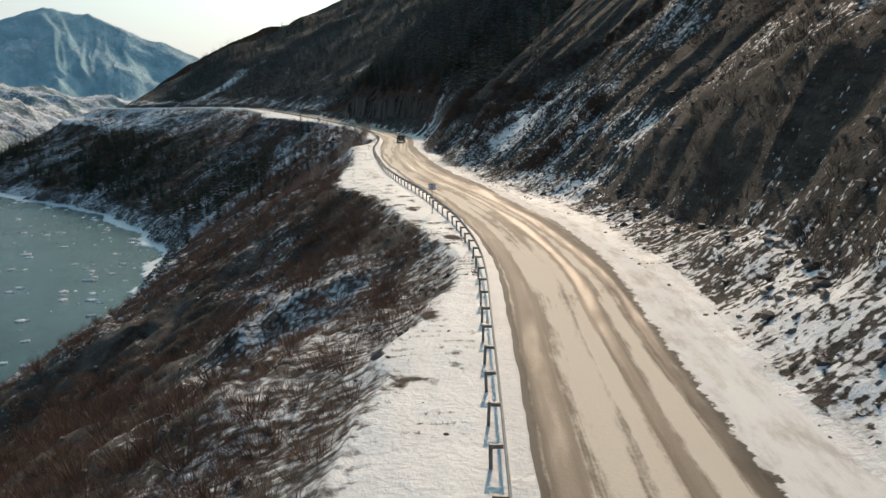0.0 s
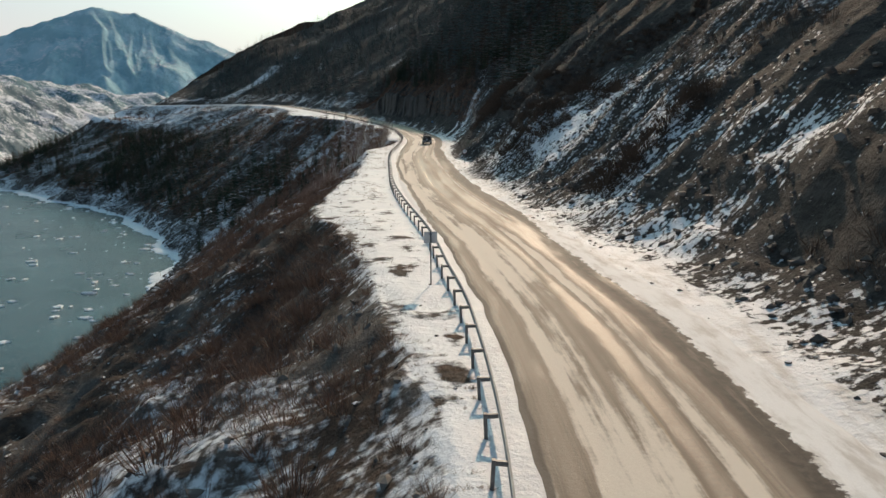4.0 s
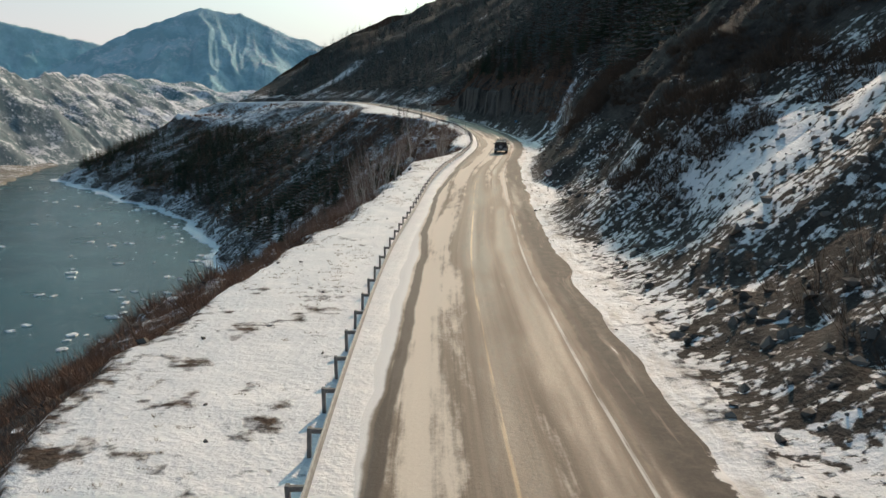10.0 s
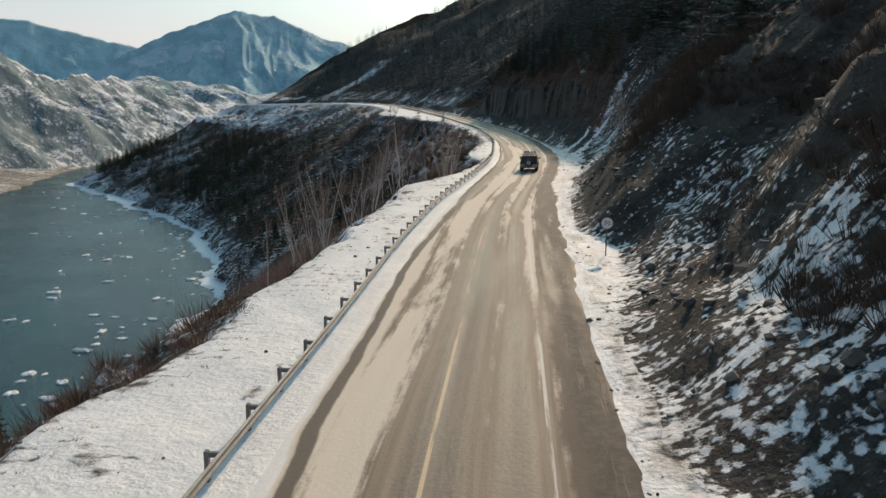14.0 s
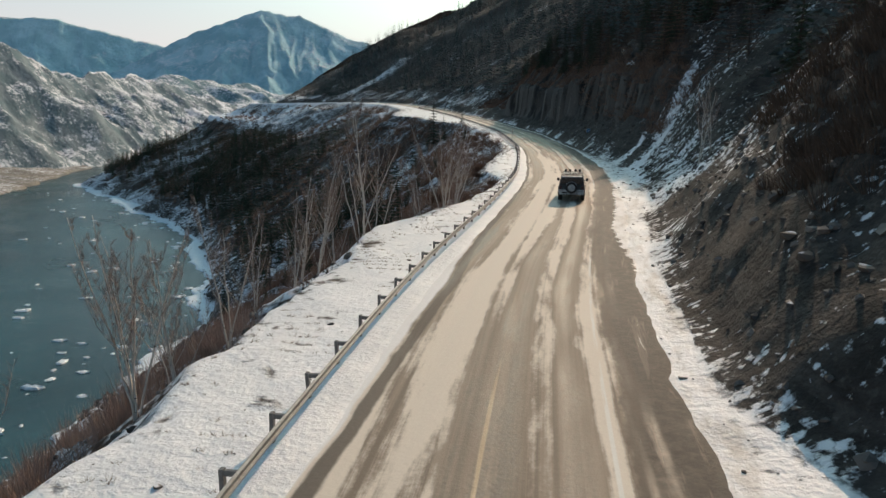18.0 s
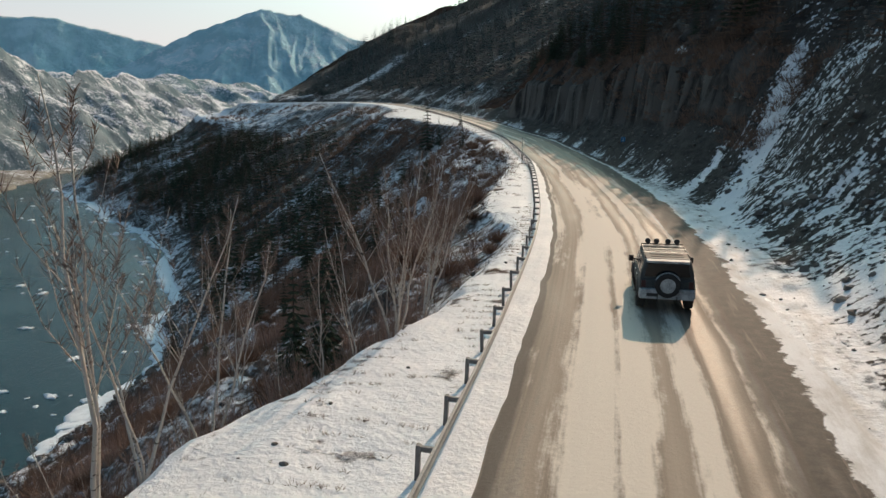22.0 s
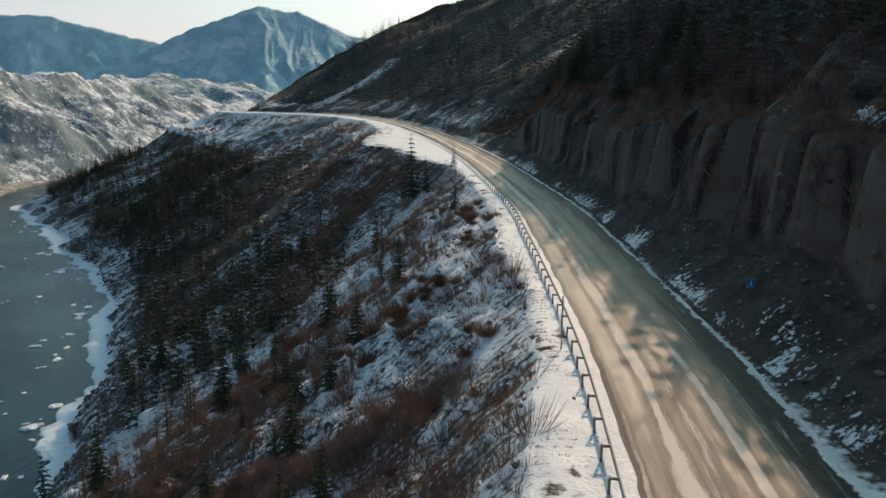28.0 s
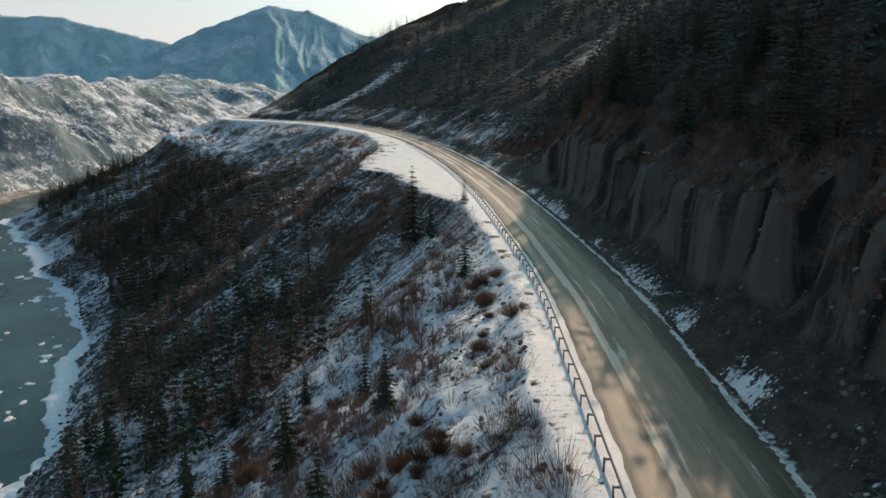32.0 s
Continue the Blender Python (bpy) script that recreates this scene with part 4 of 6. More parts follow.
def text_mesh(words, size):
    """Flat letters as a mesh, centred, in the x z plane facing -y."""
    cu = bpy.data.curves.new("letters", "FONT")
    cu.body, cu.size, cu.align_x, cu.align_y, cu.extrude = words, size, "CENTER", "CENTER", 0.004
    ob = bpy.data.objects.new("letters", cu)
    scene.collection.objects.link(ob)
    bpy.context.view_layer.update()
    me = bpy.data.meshes.new_from_object(ob.evaluated_get(bpy.context.evaluated_depsgraph_get()))
    bpy.data.objects.remove(ob)
    me.transform(Matrix.Rotation(radians(90), 4, "X"))
    return me


def pole_part(thing, height, radius=0.035):
    bm = bmesh.new()
    tube(bm, [(0, 0, -0.6), (0, 0, height)], radius, 10)
    part("pole", bm, POST, thing, "", True)
    bm = bmesh.new()
    disc(bm, (0, 0, height + 0.01), (0, 0, 1), radius + 0.006, 0.03, 10)
    part("cap", bm, POST, thing)


def sign_plate(thing, width, height, centre, front, back):
    bm = bmesh.new()
    box(bm, (width, 0.012, height), (0, -0.05, centre), None, 0.004)
    plate = part("plate", bm, back, thing)
    bm = bmesh.new()
    box(bm, (width - 0.04, 0.006, height - 0.04), (0, -0.062, centre))
    part("face", bm, front, plate)
    for z in (centre - height * 0.3, centre + height * 0.3):
        bm = bmesh.new()
        box(bm, (0.12, 0.05, 0.04), (0, -0.012, z), None, 0.005)
        part("clamp", bm, POST, thing)
    return plate


# a sign seen from its back, beside the rail
rect = empty("road_sign", pose(0.05, 73.9, on_ground(s_of_y(73.9), -0.95)[2], 0, 0, 186), "grey back of a rectangular road sign on a steel pole", "road sign")
pole_part(rect, 2.72)
sign_plate(rect, 0.66, 0.58, 2.4, SIGN_WHITE, SIGN_BACK)
# the speed limit
lim = empty("speed_limit_sign", pose(0.35, 155.5, on_ground(s_of_y(154.2), 11.6)[2], 0, 0, 8), "round speed limit sign with red rim and number 70", "road sign")
BASE70 = lim.matrix_world.translation.z
pole_part(lim, 2.45 - BASE70)
bm = bmesh.new()
disc(bm, (0, -0.05, 2.15 - BASE70), (0, 1, 0), 0.35, 0.014, 32)
plate = part("plate", bm, SIGN_RED, lim, "red rim of the disc")
bm = bmesh.new()
disc(bm, (0, -0.06, 2.15 - BASE70), (0, 1, 0), 0.305, 0.01, 32)
part("face", bm, SIGN_WHITE, plate, "white face")
me = text_mesh("70", 0.36)
me.materials.append(SIGN_BLACK)
ob = new("number", me)
ob.parent, ob.location = plate, (0, -0.068, 2.15 - BASE70)
tagged(ob, "black digits 70")
# the blue sign under the cliff
blue = empty("information_sign", pose(-11.7, 271.0, on_ground(s_of_y(268.7), 12.1)[2], 0, 0, 18), "small blue rectangular sign on a thin pole below the cliff", "road sign")
BASEB = blue.matrix_world.translation.z
pole_part(blue, 4.75 - BASEB)
sign_plate(blue, 0.6, 0.62, 4.4 - BASEB, SIGN_BLUE, SIGN_BACK)
bm = bmesh.new()
box(bm, (0.07, 0.006, 0.3), (0.02, -0.068, 4.4 - BASEB))
box(bm, (0.2, 0.006, 0.06), (0.0, -0.068, 4.27 - BASEB))
part("symbol", bm, SIGN_WHITE, blue, "white bars")
# a sign edge-on at the bend, beyond the rail
bend = empty("bend_sign", pose(-23.3, 262.9, on_ground(s_of_y(262.6), -0.9)[2], 0, 0, 92), "narrow sign seen edge-on on a grey pole beside the guardrail", "road sign")
pole_part(bend, 3.3, 0.04)
sign_plate(bend, 0.6, 0.7, 2.85, SIGN_WHITE, SIGN_BACK)

# ---- ice on the river ----


def ice_mesh(seed, size):
    rng = random.Random(seed)
    bm = bmesh.new()
    n = 15
    rim = [size * (0.55 + 0.45 * rng.random()) for _ in range(n)]
    low = [bm.verts.new((r * math.cos(a), 0.75 * r * math.sin(a), 0)) for r, a in zip(rim, (2 * math.pi * k / n for k in range(n)))]
    top = [bm.verts.new((v.co.x * 0.9, v.co.y * 0.9, size * rng.uniform(0.08, 0.2))) for v in low]
    inner = [bm.verts.new((v.co.x * 0.5, v.co.y * 0.5, size * rng.uniform(0.1, 0.26))) for v in low]
    mid = bm.verts.new((0, 0, size * 0.18))
    for k in range(n):
        j = (k + 1) % n
        bm.faces.new((low[k], low[j], top[j], top[k]))
        bm.faces.new((top[k], top[j], inner[j], inner[k]))
        bm.faces.new((inner[k], inner[j], mid))
    me = bpy.data.meshes.new("ice_floe")
    bm.to_mesh(me)
    bm.free()
    me.materials.append(ICE)
    return me


FLOES = [ice_mesh(40 + k, 1.0) for k in range(6)]
rng = random.Random(12)
made = 0
BIG = [(-138, 150, 2.6), (-122, 140, 1.5), (-132, 165, 1.4), (-150, 178, 1.8), (-160, 205, 1.6), (-145, 128, 1.4), (-128, 196, 3.4), (-118, 212, 1.7), (-135, 226, 2.2), (-112, 243, 1.6), (-122, 262, 2.6), (-105, 232, 1.5), (-150, 250, 1.5), (-170, 310, 2.2), (-140, 290, 1.6), (-116, 184, 2.0), (-103, 176, 1.3)]
while made < 290:
    if made < len(BIG):
        x, y, size = BIG[made]
        size *= 1.35
    else:
        y = rng.uniform(70, 560)
        off = rng.choice((rng.uniform(2, 22), rng.uniform(8, 60), rng.uniform(8, 150)))
        x = float(shore[int(np.interp(y, shore[:, 1], np.arange(len(S)))), 0]) - off
        size = rng.uniform(0.2, 1.0) ** 2 * 2.6 + 0.35
    ob = new("ice_floe", FLOES[rng.randrange(6)])
    ob.matrix_world = pose(x, y, RIVER + 0.01, 0, 0, rng.uniform(0, 360)) @ Matrix.Diagonal((size, size * rng.uniform(0.6, 1.0), size * 0.75, 1))
    tagged(ob, "large snow-covered ice floe drifting on dark water" if size > 1.2 else "small white ice floe drifting on dark water", "ice floe", "ice floes on the river")
    made += 1

# the shelf of ice along the shore
ss = np.arange(0, KNOT[27], 0.9)
ix = np.interp(ss, S, shore[:, 0])
iy = np.interp(ss, S, shore[:, 1])
tx, ty = np.gradient(ix), np.gradient(iy)
ln = np.hypot(tx, ty)
ox, oy = -ty / ln, tx / ln  # to the river
wide = 1.2 + 2.6 * np.clip(0.5 + 1.1 * fbm(ss * 0.03, ss * 0, 3, 401), 0, 1.6) + 1.6 * fbm(ss * 0.35, ss * 0, 4, 402)
wide = np.maximum(wide, 0.25) * np.interp(iy, [60, 150, 190, 230, 330, 450, 620], [1.7, 1.7, 1.6, 1.1, 1.2, 1.4, 1.6])
rows = []
for f, h in ((-2.2, 0.9), (-1.2, 0.75), (-0.5, 0.5), (0.0, 0.4), (0.35, 0.38), (0.7, 0.32), (0.92, 0.24), (1.0, 0.0), (1.0, -0.4)):
    w = wide * f if f > 0 else f
    jag = 0.35 * fbm(ss * 1.1, ss * 0 + f * 5, 3, 403) * (1 if f > 0.3 else 0.3)
    rows.append(np.stack([ix + ox * (w + jag), iy + oy * (w + jag), RIVER + h + 0.16 * fbm(ss * 0.6, ss * 0 + f * 9, 3, 404) * (h > 0.1)], -1))
me = mesh_of("shore_ice", np.stack(rows, 1).reshape(-1, 3), grid_faces(len(ss), len(rows)), [ICE])
tagged(new("shore_ice", me), "ragged shelf of white ice along the river shore", "shore ice", kind="structure")


# ---- plants ----
def twig_material(name, low, high, rough=0.9):
    m, nt, bsdf = material(name, rough)
    n = Nodes(nt)
    f = n.math("ADD", n.math("MULTIPLY", n.island(), 0.6), n.math("MULTIPLY", n.random(), 0.4))
    c = n.mix(f, low, high)
    c = n.mix(n.math("MULTIPLY", n.noise(n.where(), 0.12, 4), 0.5), c, tuple(0.5 * (a + b) * 0.7 for a, b in zip(low, high)))
    n.put(bsdf.inputs["Base Color"], c)
    bsdf.inputs["Specular IOR Level"].default_value = 0.1
    return m


BRUSH = twig_material("bare_brush", (0.115, 0.074, 0.056), (0.38, 0.24, 0.168))
RUSSET = twig_material("russet_scrub", (0.072, 0.046, 0.034), (0.25, 0.145, 0.092))
STRAW = twig_material("dead_grass", (0.16, 0.115, 0.07), (0.36, 0.27, 0.17))
NEEDLES = twig_material("fir_needles", (0.032, 0.044, 0.031), (0.088, 0.112, 0.072))
SCRUB_DARK = twig_material("dark_scrub", (0.045, 0.034, 0.027), (0.16, 0.115, 0.085))
# paler, greyer needles and twigs: distance haze painted into the colour
FAR_NEEDLES = twig_material("hazed_needles", (0.070, 0.092, 0.088), (0.17, 0.20, 0.19))
FAR_LARCH = twig_material("hazed_larch_twigs", (0.14, 0.13, 0.125), (0.32, 0.29, 0.275))
THICKET = twig_material("sapling_twigs", (0.19, 0.137, 0.115), (0.48, 0.35, 0.285))
THICKET_DARK = twig_material("bare_saplings", (0.125, 0.088, 0.072), (0.36, 0.245, 0.19))
LARCH = twig_material("larch_twigs", (0.085, 0.06, 0.048), (0.25, 0.168, 0.122))
BARK = plain("dark_bark", (0.06, 0.047, 0.038), 0.9, 0, 0.4, 4.0, 0.02)
BIRCH_TWIG = twig_material("birch_twigs", (0.15, 0.105, 0.085), (0.36, 0.26, 0.21))


def birch_bark():
    m, nt, bsdf = material("birch_bark", 0.8)
    n = Nodes(nt)
    p = n.where()
    marks = n.step(n.noise(n.scaled(p, (3, 3, 9)), 1.0, 5, 0.7), 0.56, 0.64)
    n.put(bsdf.inputs["Base Color"], n.mix(marks, n.mix(n.noise(p, 1.2, 4), (0.42, 0.36, 0.30), (0.68, 0.62, 0.55)), (0.07, 0.055, 0.045)))
    return m


BIRCH = birch_bark()


def blades(base, tip, width, seed=0):
    """Thin triangles from base points to tips, turned at random about their length; returns vertices and faces."""
    r = np.random.RandomState(seed)
    way = tip - base
    side = np.cross(way, r.normal(size=way.shape))
    side /= np.linalg.norm(side, axis=1)[:, None] + 1e-9
    side *= np.asarray(width).reshape(-1, 1) * 0.5
    v = np.stack([base - side, base + side, tip], 1).reshape(-1, 3)
    return v, np.arange(len(v)).reshape(-1, 3)


def conifer(seed, height, spread, live=True, levels=15, per=9, sprays=0, bold=1.0):
    """Trunk line and foliage triangles of a fir or a bare larch."""
    r = np.random.RandomState(seed)
    v, f, count = [], [], 0
    for k in range(levels):
        t = (k + 0.6) / levels
        z = height * (0.06 + 0.93 * t)
        reach = spread * (1 - t) ** 0.85 * (0.75 + 0.4 * r.rand()) + 0.12
        n = max(4, int(per * (1 - 0.5 * t)))
        a = r.rand() * 6.3 + np.arange(n) * 2 * np.pi / n + r.normal(size=n) * 0.25
        length = reach * (0.65 + 0.5 * r.rand(n))
        droop = (-0.32 if live else 0.12) * (1 - 0.6 * t)
        base = np.stack([0 * a, 0 * a, 0 * a + z], 1)
        tip = np.stack([np.cos(a) * length, np.sin(a) * length, z + droop * length + 0.08 * height / levels * r.normal(size=n)], 1)
        # a branch: a broad blade along it and side sprays
        nb = sprays or (5 if live else 4)
        for q in range(nb):
            u = (q + 0.4) / nb
            b = base + (tip - base) * u * 0.85
            off = np.stack([-np.sin(a), np.cos(a), 0 * a], 1)
            for sgn in (-1, 1):
                wide = length * (0.34 if live else 0.26) * (1 - 0.55 * u)
                e = b + (tip - base) * 0.25 + off * (sgn * wide)[:, None] + np.stack([0 * a, 0 * a, (-0.25 if live else 0.2) * wide], 1)
                vv, ff = blades(b, e, bold * (0.16 if live else 0.045) * (0.5 + length * 0.6), seed * 31 + k * 7 + q)
                v.append(vv), f.append(ff + count)
                count += len(vv)
        vv, ff = blades(base, tip, bold * (0.14 if live else 0.05) * (0.5 + length * 0.5), seed + k)
        v.append(vv), f.append(ff + count)
        count += len(vv)
    return np.concatenate(v), np.concatenate(f)


def trunk_bm(height, radius, lean=0.0, seed=0):
    rng2 = random.Random(seed)
    bm = bmesh.new()
    pts, rad = [], []
    for k in range(7):
        t = k / 6
        pts.append((lean * t * height + rng2.uniform(-0.03, 0.03) * height * 0.1, rng2.uniform(-0.03, 0.03) * height * 0.1, height * t - 0.3))
        rad.append(radius * (1 - 0.88 * t))
    return tube(bm, pts, rad, 6)


def conifer_proto(name, seed, height, spread, live):
    ob = new(name)
    part("trunk", trunk_bm(height * 0.98, height * 0.016, 0.0, seed), BARK, ob)
    v, f = conifer(seed, height, spread, live)
    c = new("crown", mesh_of("crown", v, f, [NEEDLES if live else LARCH], False))
    c.parent = ob
    return ob


FIRS = [conifer_proto("fir_tree", 500 + k, 8.0, 1.5 + 0.25 * k, True) for k in range(3)]
LARCHES = [conifer_proto("larch_tree", 520 + k, 8.0, 1.35 + 0.3 * k, False) for k in range(3)]


def stand(proto, place, height, turn, label, category, group):
    k = height / 8.0
    t = copy_thing(proto, pose(*place, 0, 0, turn))
    t.scale = (k, k, k)
    return tagged(t, label, category, group)


def birch_proto(name, seed, height, stems):
    """A clump of slender bare birch stems with steep limbs and a haze of twigs."""
    rng2 = random.Random(seed)
    ob = new(name)
    base_pts, tip_pts, wid = [], [], []
    for q in range(stems):
        a = rng2.uniform(0, 6.3)
        out = rng2.uniform(0.12, 0.42) if stems > 1 else rng2.uniform(0, 0.08)
        h = height * rng2.uniform(0.75, 1.0)
        pts, rad = [], []
        for k in range(9):
            t = k / 8
            pts.append(Vector((math.cos(a) * out * h * t**1.2 + rng2.uniform(-1, 1) * 0.012 * h, math.sin(a) * out * h * t**1.2 + rng2.uniform(-1, 1) * 0.012 * h, h * t - 0.3)))
            rad.append(0.0065 * h * (1 - 0.9 * t) + 0.006)
        bm = bmesh.new()
        tube(bm, pts, rad, 6)
        part("trunk", bm, BIRCH, ob, "", True)
        bm = bmesh.new()
        for n in range(12):
            t = rng2.uniform(0.3, 0.95)
            i = min(7, int(t * 8))
            p = pts[i].lerp(pts[i + 1], t * 8 - i)
            b = rng2.uniform(0, 6.3)
            ln = h * (1 - t) * rng2.uniform(0.35, 0.6) + 0.3
            mid = p + Vector((math.cos(b) * ln * 0.32, math.sin(b) * ln * 0.32, ln * 0.5))
            end = mid + Vector((math.cos(b) * ln * 0.14, math.sin(b) * ln * 0.14, ln * 0.5))
            r0 = max(0.008, 0.0032 * h * (1 - t))
            tube(bm, [p, mid, end], [r0, r0 * 0.6, 0.004], 4)
            for _ in range(42):
                u = rng2.uniform(0.2, 1)
                w = p.lerp(mid, u * 2) if u < 0.5 else mid.lerp(end, u * 2 - 1)
                c = rng2.uniform(0, 6.3)
                l2 = rng2.uniform(0.25, 0.75) * (0.35 + ln * 0.25)
                base_pts.append(w[:])
                tip_pts.append((w + Vector((math.cos(c) * l2 * 0.55, math.sin(c) * l2 * 0.55, l2 * rng2.uniform(0.1, 1.0))))[:])
                wid.append(0.020)
        part("branchwork", bm, BIRCH, ob, "", True)
    v, f = blades(np.array(base_pts), np.array(tip_pts), np.array(wid), seed)
    c = new("crown", mesh_of("crown", v, f, [BIRCH_TWIG], False))
    c.parent = ob
    return ob


BIRCHES = [birch_proto("birch_tree", 600, 9.0, 1), birch_proto("birch_tree", 601, 9.0, 2), birch_proto("birch_tree", 602, 9.0, 5), birch_proto("birch_tree", 603, 9.0, 3)]

rng = random.Random(21)
# single birches along the brow: x, y, height, kind
for x, y, h, k in ((-19.6, 184.6, 9.0, 1), (-20.0, 176.3, 6.8, 1), (-20.9, 182.8, 5.5, 0), (-18.6, 199.6, 8.6, 2), (-22.7, 169.5, 8.5, 1), (-19.6, 195.0, 5.5, 0), (-18.7, 203.7, 8.2, 2), (-22.8, 202.0, 6.0, 0),
                   (-34.0, 214.1, 8.0, 3), (-17.6, 150.5, 5.2, 0), (-22.3, 180.2, 6.0, 1), (-20.6, 164.0, 5.0, 0), (-21.4, 188.2, 8.0, 3), (-29.1, 187.8, 7.5, 1), (-22.1, 196.8, 5.0, 0), (-20.5, 200.4, 7.0, 1),
                   (-18.1, 155.4, 6.0, 1), (-18.6, 161.5, 7.0, 2), (-18.9, 167.5, 6.5, 3), (-21.2, 181.0, 7.5, 2), (-21.2, 190.7, 8.0, 3), (-24.5, 172.0, 6.5, 3), (-25.0, 160.0, 6.0, 1), (-27.0, 192.0, 7.0, 3), (-30.0, 203.0, 7.0, 1), (-22.6, 210.0, 5.0, 0)):
    s = s_of_y(y)
    p, r, _ = line_at([s])
    d = float((np.array([x, y]) - p[0, :2]) @ r[0])
    g = on_ground(s, d)
    t = copy_thing(BIRCHES[k], pose(x, y, g.z, 0, 0, rng.uniform(0, 360)))
    f = h / 9.0
    t.scale = (f, f, f)
    tagged(t, "clump of bare white-stemmed birches at the edge of the snowy verge" if k > 1 else "slender bare birch with pale bark at the edge of the slope", "birch tree", "birches along the brow")
for x, y, h in ((1.0, 206.5, 6.5), (2.2, 210.0, 6.0)):
    s = s_of_y(y)
    d = x - float(line_at([s])[0][0, 0])
    t = copy_thing(BIRCHES[1], pose(x, y, on_ground(s, d).z, 0, 0, rng.uniform(0, 360)))
    t.scale = (h / 9,) * 3
    tagged(t, "thin bare birch leaning on the rocky slope above the road", "birch tree", "birches above the road")

# firs beside the road
for x, y, h, lab in ((-64.5, 367.0, 14.0, "tall dark green fir below the road edge"), (-60.5, 364.0, 8.0, "smaller dark green fir beside a taller one"), (-56.6, 372.0, 4.4, "small dense fir at the guardrail"),
                     (-24.6, 206.5, 5.5, "dark green young fir behind birches"), (-27.5, 209.0, 6.5, "dark green young fir behind birches"), (-30, 221, 5.5, "dark green fir on the snowy slope"),
                     (-33, 226, 7.0, "dark green fir on the snowy slope"), (-38, 233, 6.5, "dark green fir on the snowy slope"), (-42, 262, 5.0, "dark green fir on the snowy slope"), (-47, 252, 6.0, "dark green fir on the snowy slope"),
                     (-36, 240, 5.0, "dark green fir on the snowy slope"), (-34, 148, 6.0, "dark fir low on the brushy slope"), (-80, 158, 5.5, "dark fir near the river ice"), (-37, 258, 5.5, "dark green fir on the snowy slope"), (-41, 248, 4.5, "dark green fir on the snowy slope"), (-45, 270, 6.5, "dark green fir on the snowy slope"), (-55, 262, 6.5, "dark green fir on the snowy slope"), (-52, 285, 6.0, "dark green fir on the snowy slope"), (-33, 247, 4.0, "dark green fir on the snowy slope")):
    s = s_of_y(y)
    p, r, _ = line_at([s])
    d = float((np.array([x, y]) - p[0, :2]) @ r[0])
    stand(FIRS[rng.randrange(3)], (x, y, on_ground(s, d).z - 0.1), h, rng.uniform(0, 360), lab, "fir tree", "firs on the slope")


def scatter(count, s0, s1, chance, seed):
    """Random (s, column fraction) picks over the sheet; chance(s, d, place) gives each one's odds."""
    r = random.Random(seed)
    out, tries = [], 0
    while len(out) < count and tries < count * 30:
        tries += 1
        s, d = chance(r, s0, s1)
        if d is None:
            continue
        out.append((s, d, on_ground(s, d)))
    return out


def slope_pick(near, far, density):
    """Picks on the left slope between fractions of the way from brow to shore."""
    def pick(r, s0, s1):
        s = r.uniform(s0, s1)
        i = int(np.clip(np.searchsorted(S, s), 1, len(S) - 1))
        f = r.uniform(near, far)
        d = -(brow[i] + fall[i] * f)
        odds = density(s, d, f, HEIGHTS[i])
        return (s, d) if r.random() < odds else (s, None)
    return pick


def hill_pick(low, high, density):
    def pick(r, s0, s1):
        s = r.uniform(s0, s1)
        i = int(np.clip(np.searchsorted(S, s), 1, len(S) - 1))
        d = toe[i] + r.uniform(low, min(high, 0.97 * span[i]))
        return (s, d) if r.random() < density(s, d - toe[i]) else (s, None)
    return pick


# wooded spur below the far road: single larches and firs
def spur(s, d, f, _):
    wood = float(fbm(np.array([s * 0.018]), np.array([d * 0.02]), 3, 701)[0])
    lower = smooth(0.18, 0.5, f)
    at = np.interp(s, KNOT, np.arange(len(LINE)))
    bare = (26.1 < at and f < 0.25) or 23.7 < np.interp(s, KNOT, np.arange(len(LINE))) < 26.5 and f < 0.3
    near = 0.4 if at < 22.4 else 1.0
    return near * float(np.clip((0.55 + 1.2 * wood) * (0.12 + lower), 0, 1)) * (1 if f < 0.93 and not bare else 0)


count = 0
for s, d, g in scatter(230, s_of_y(292), KNOT[27] + 10, slope_pick(0.12, 0.87, spur), 31):
    live = rng.random() < 0.22
    proto = (FIRS if live else LARCHES)[rng.randrange(3)]
    stand(proto, (g.x, g.y, g.z - 0.15), rng.uniform(6, 12), rng.uniform(0, 360), "dark green fir in the wood above the river" if live else "bare brown larch in the wood above the river", "fir tree" if live else "larch tree", "trees of the wooded spur")


def crowd(name, picks, protos, heights, label, mats, seed):
    """Many trees in one mesh, for woods that nobody could count."""
    r = random.Random(seed)
    v, f, mi, n = [], [], [], 0
    for s, d, g in picks:
        k, (pv, pf) = (lambda q: (q, protos[q]))(r.randrange(len(protos)))
        h = r.uniform(*heights)
        a = r.uniform(0, 6.28)
        c, w = math.cos(a) * h, math.sin(a) * h
        rot = np.array([[c, -w, 0], [w, c, 0], [0, 0, h]])
        v.append(pv @ rot.T + np.array(g[:]) - (0, 0, 0.2))
        f.append(pf + n)
        mi.append(np.full(len(pf), 0 if k < len(protos) // 2 else 1))
        n += len(pv)
    me = mesh_of(name, np.concatenate(v), np.concatenate(f), mats, False)
    me.polygons.foreach_set("material_index", np.concatenate(mi).astype(np.int32))
    return tagged(new(name, me), label, "wood", kind="stuff")


def unit(seed, live):
    v, f = conifer(seed, 8.0, 1.6 if live else 1.4, live, 7, 4, 1, 2.6)
    return v / 8.0, f


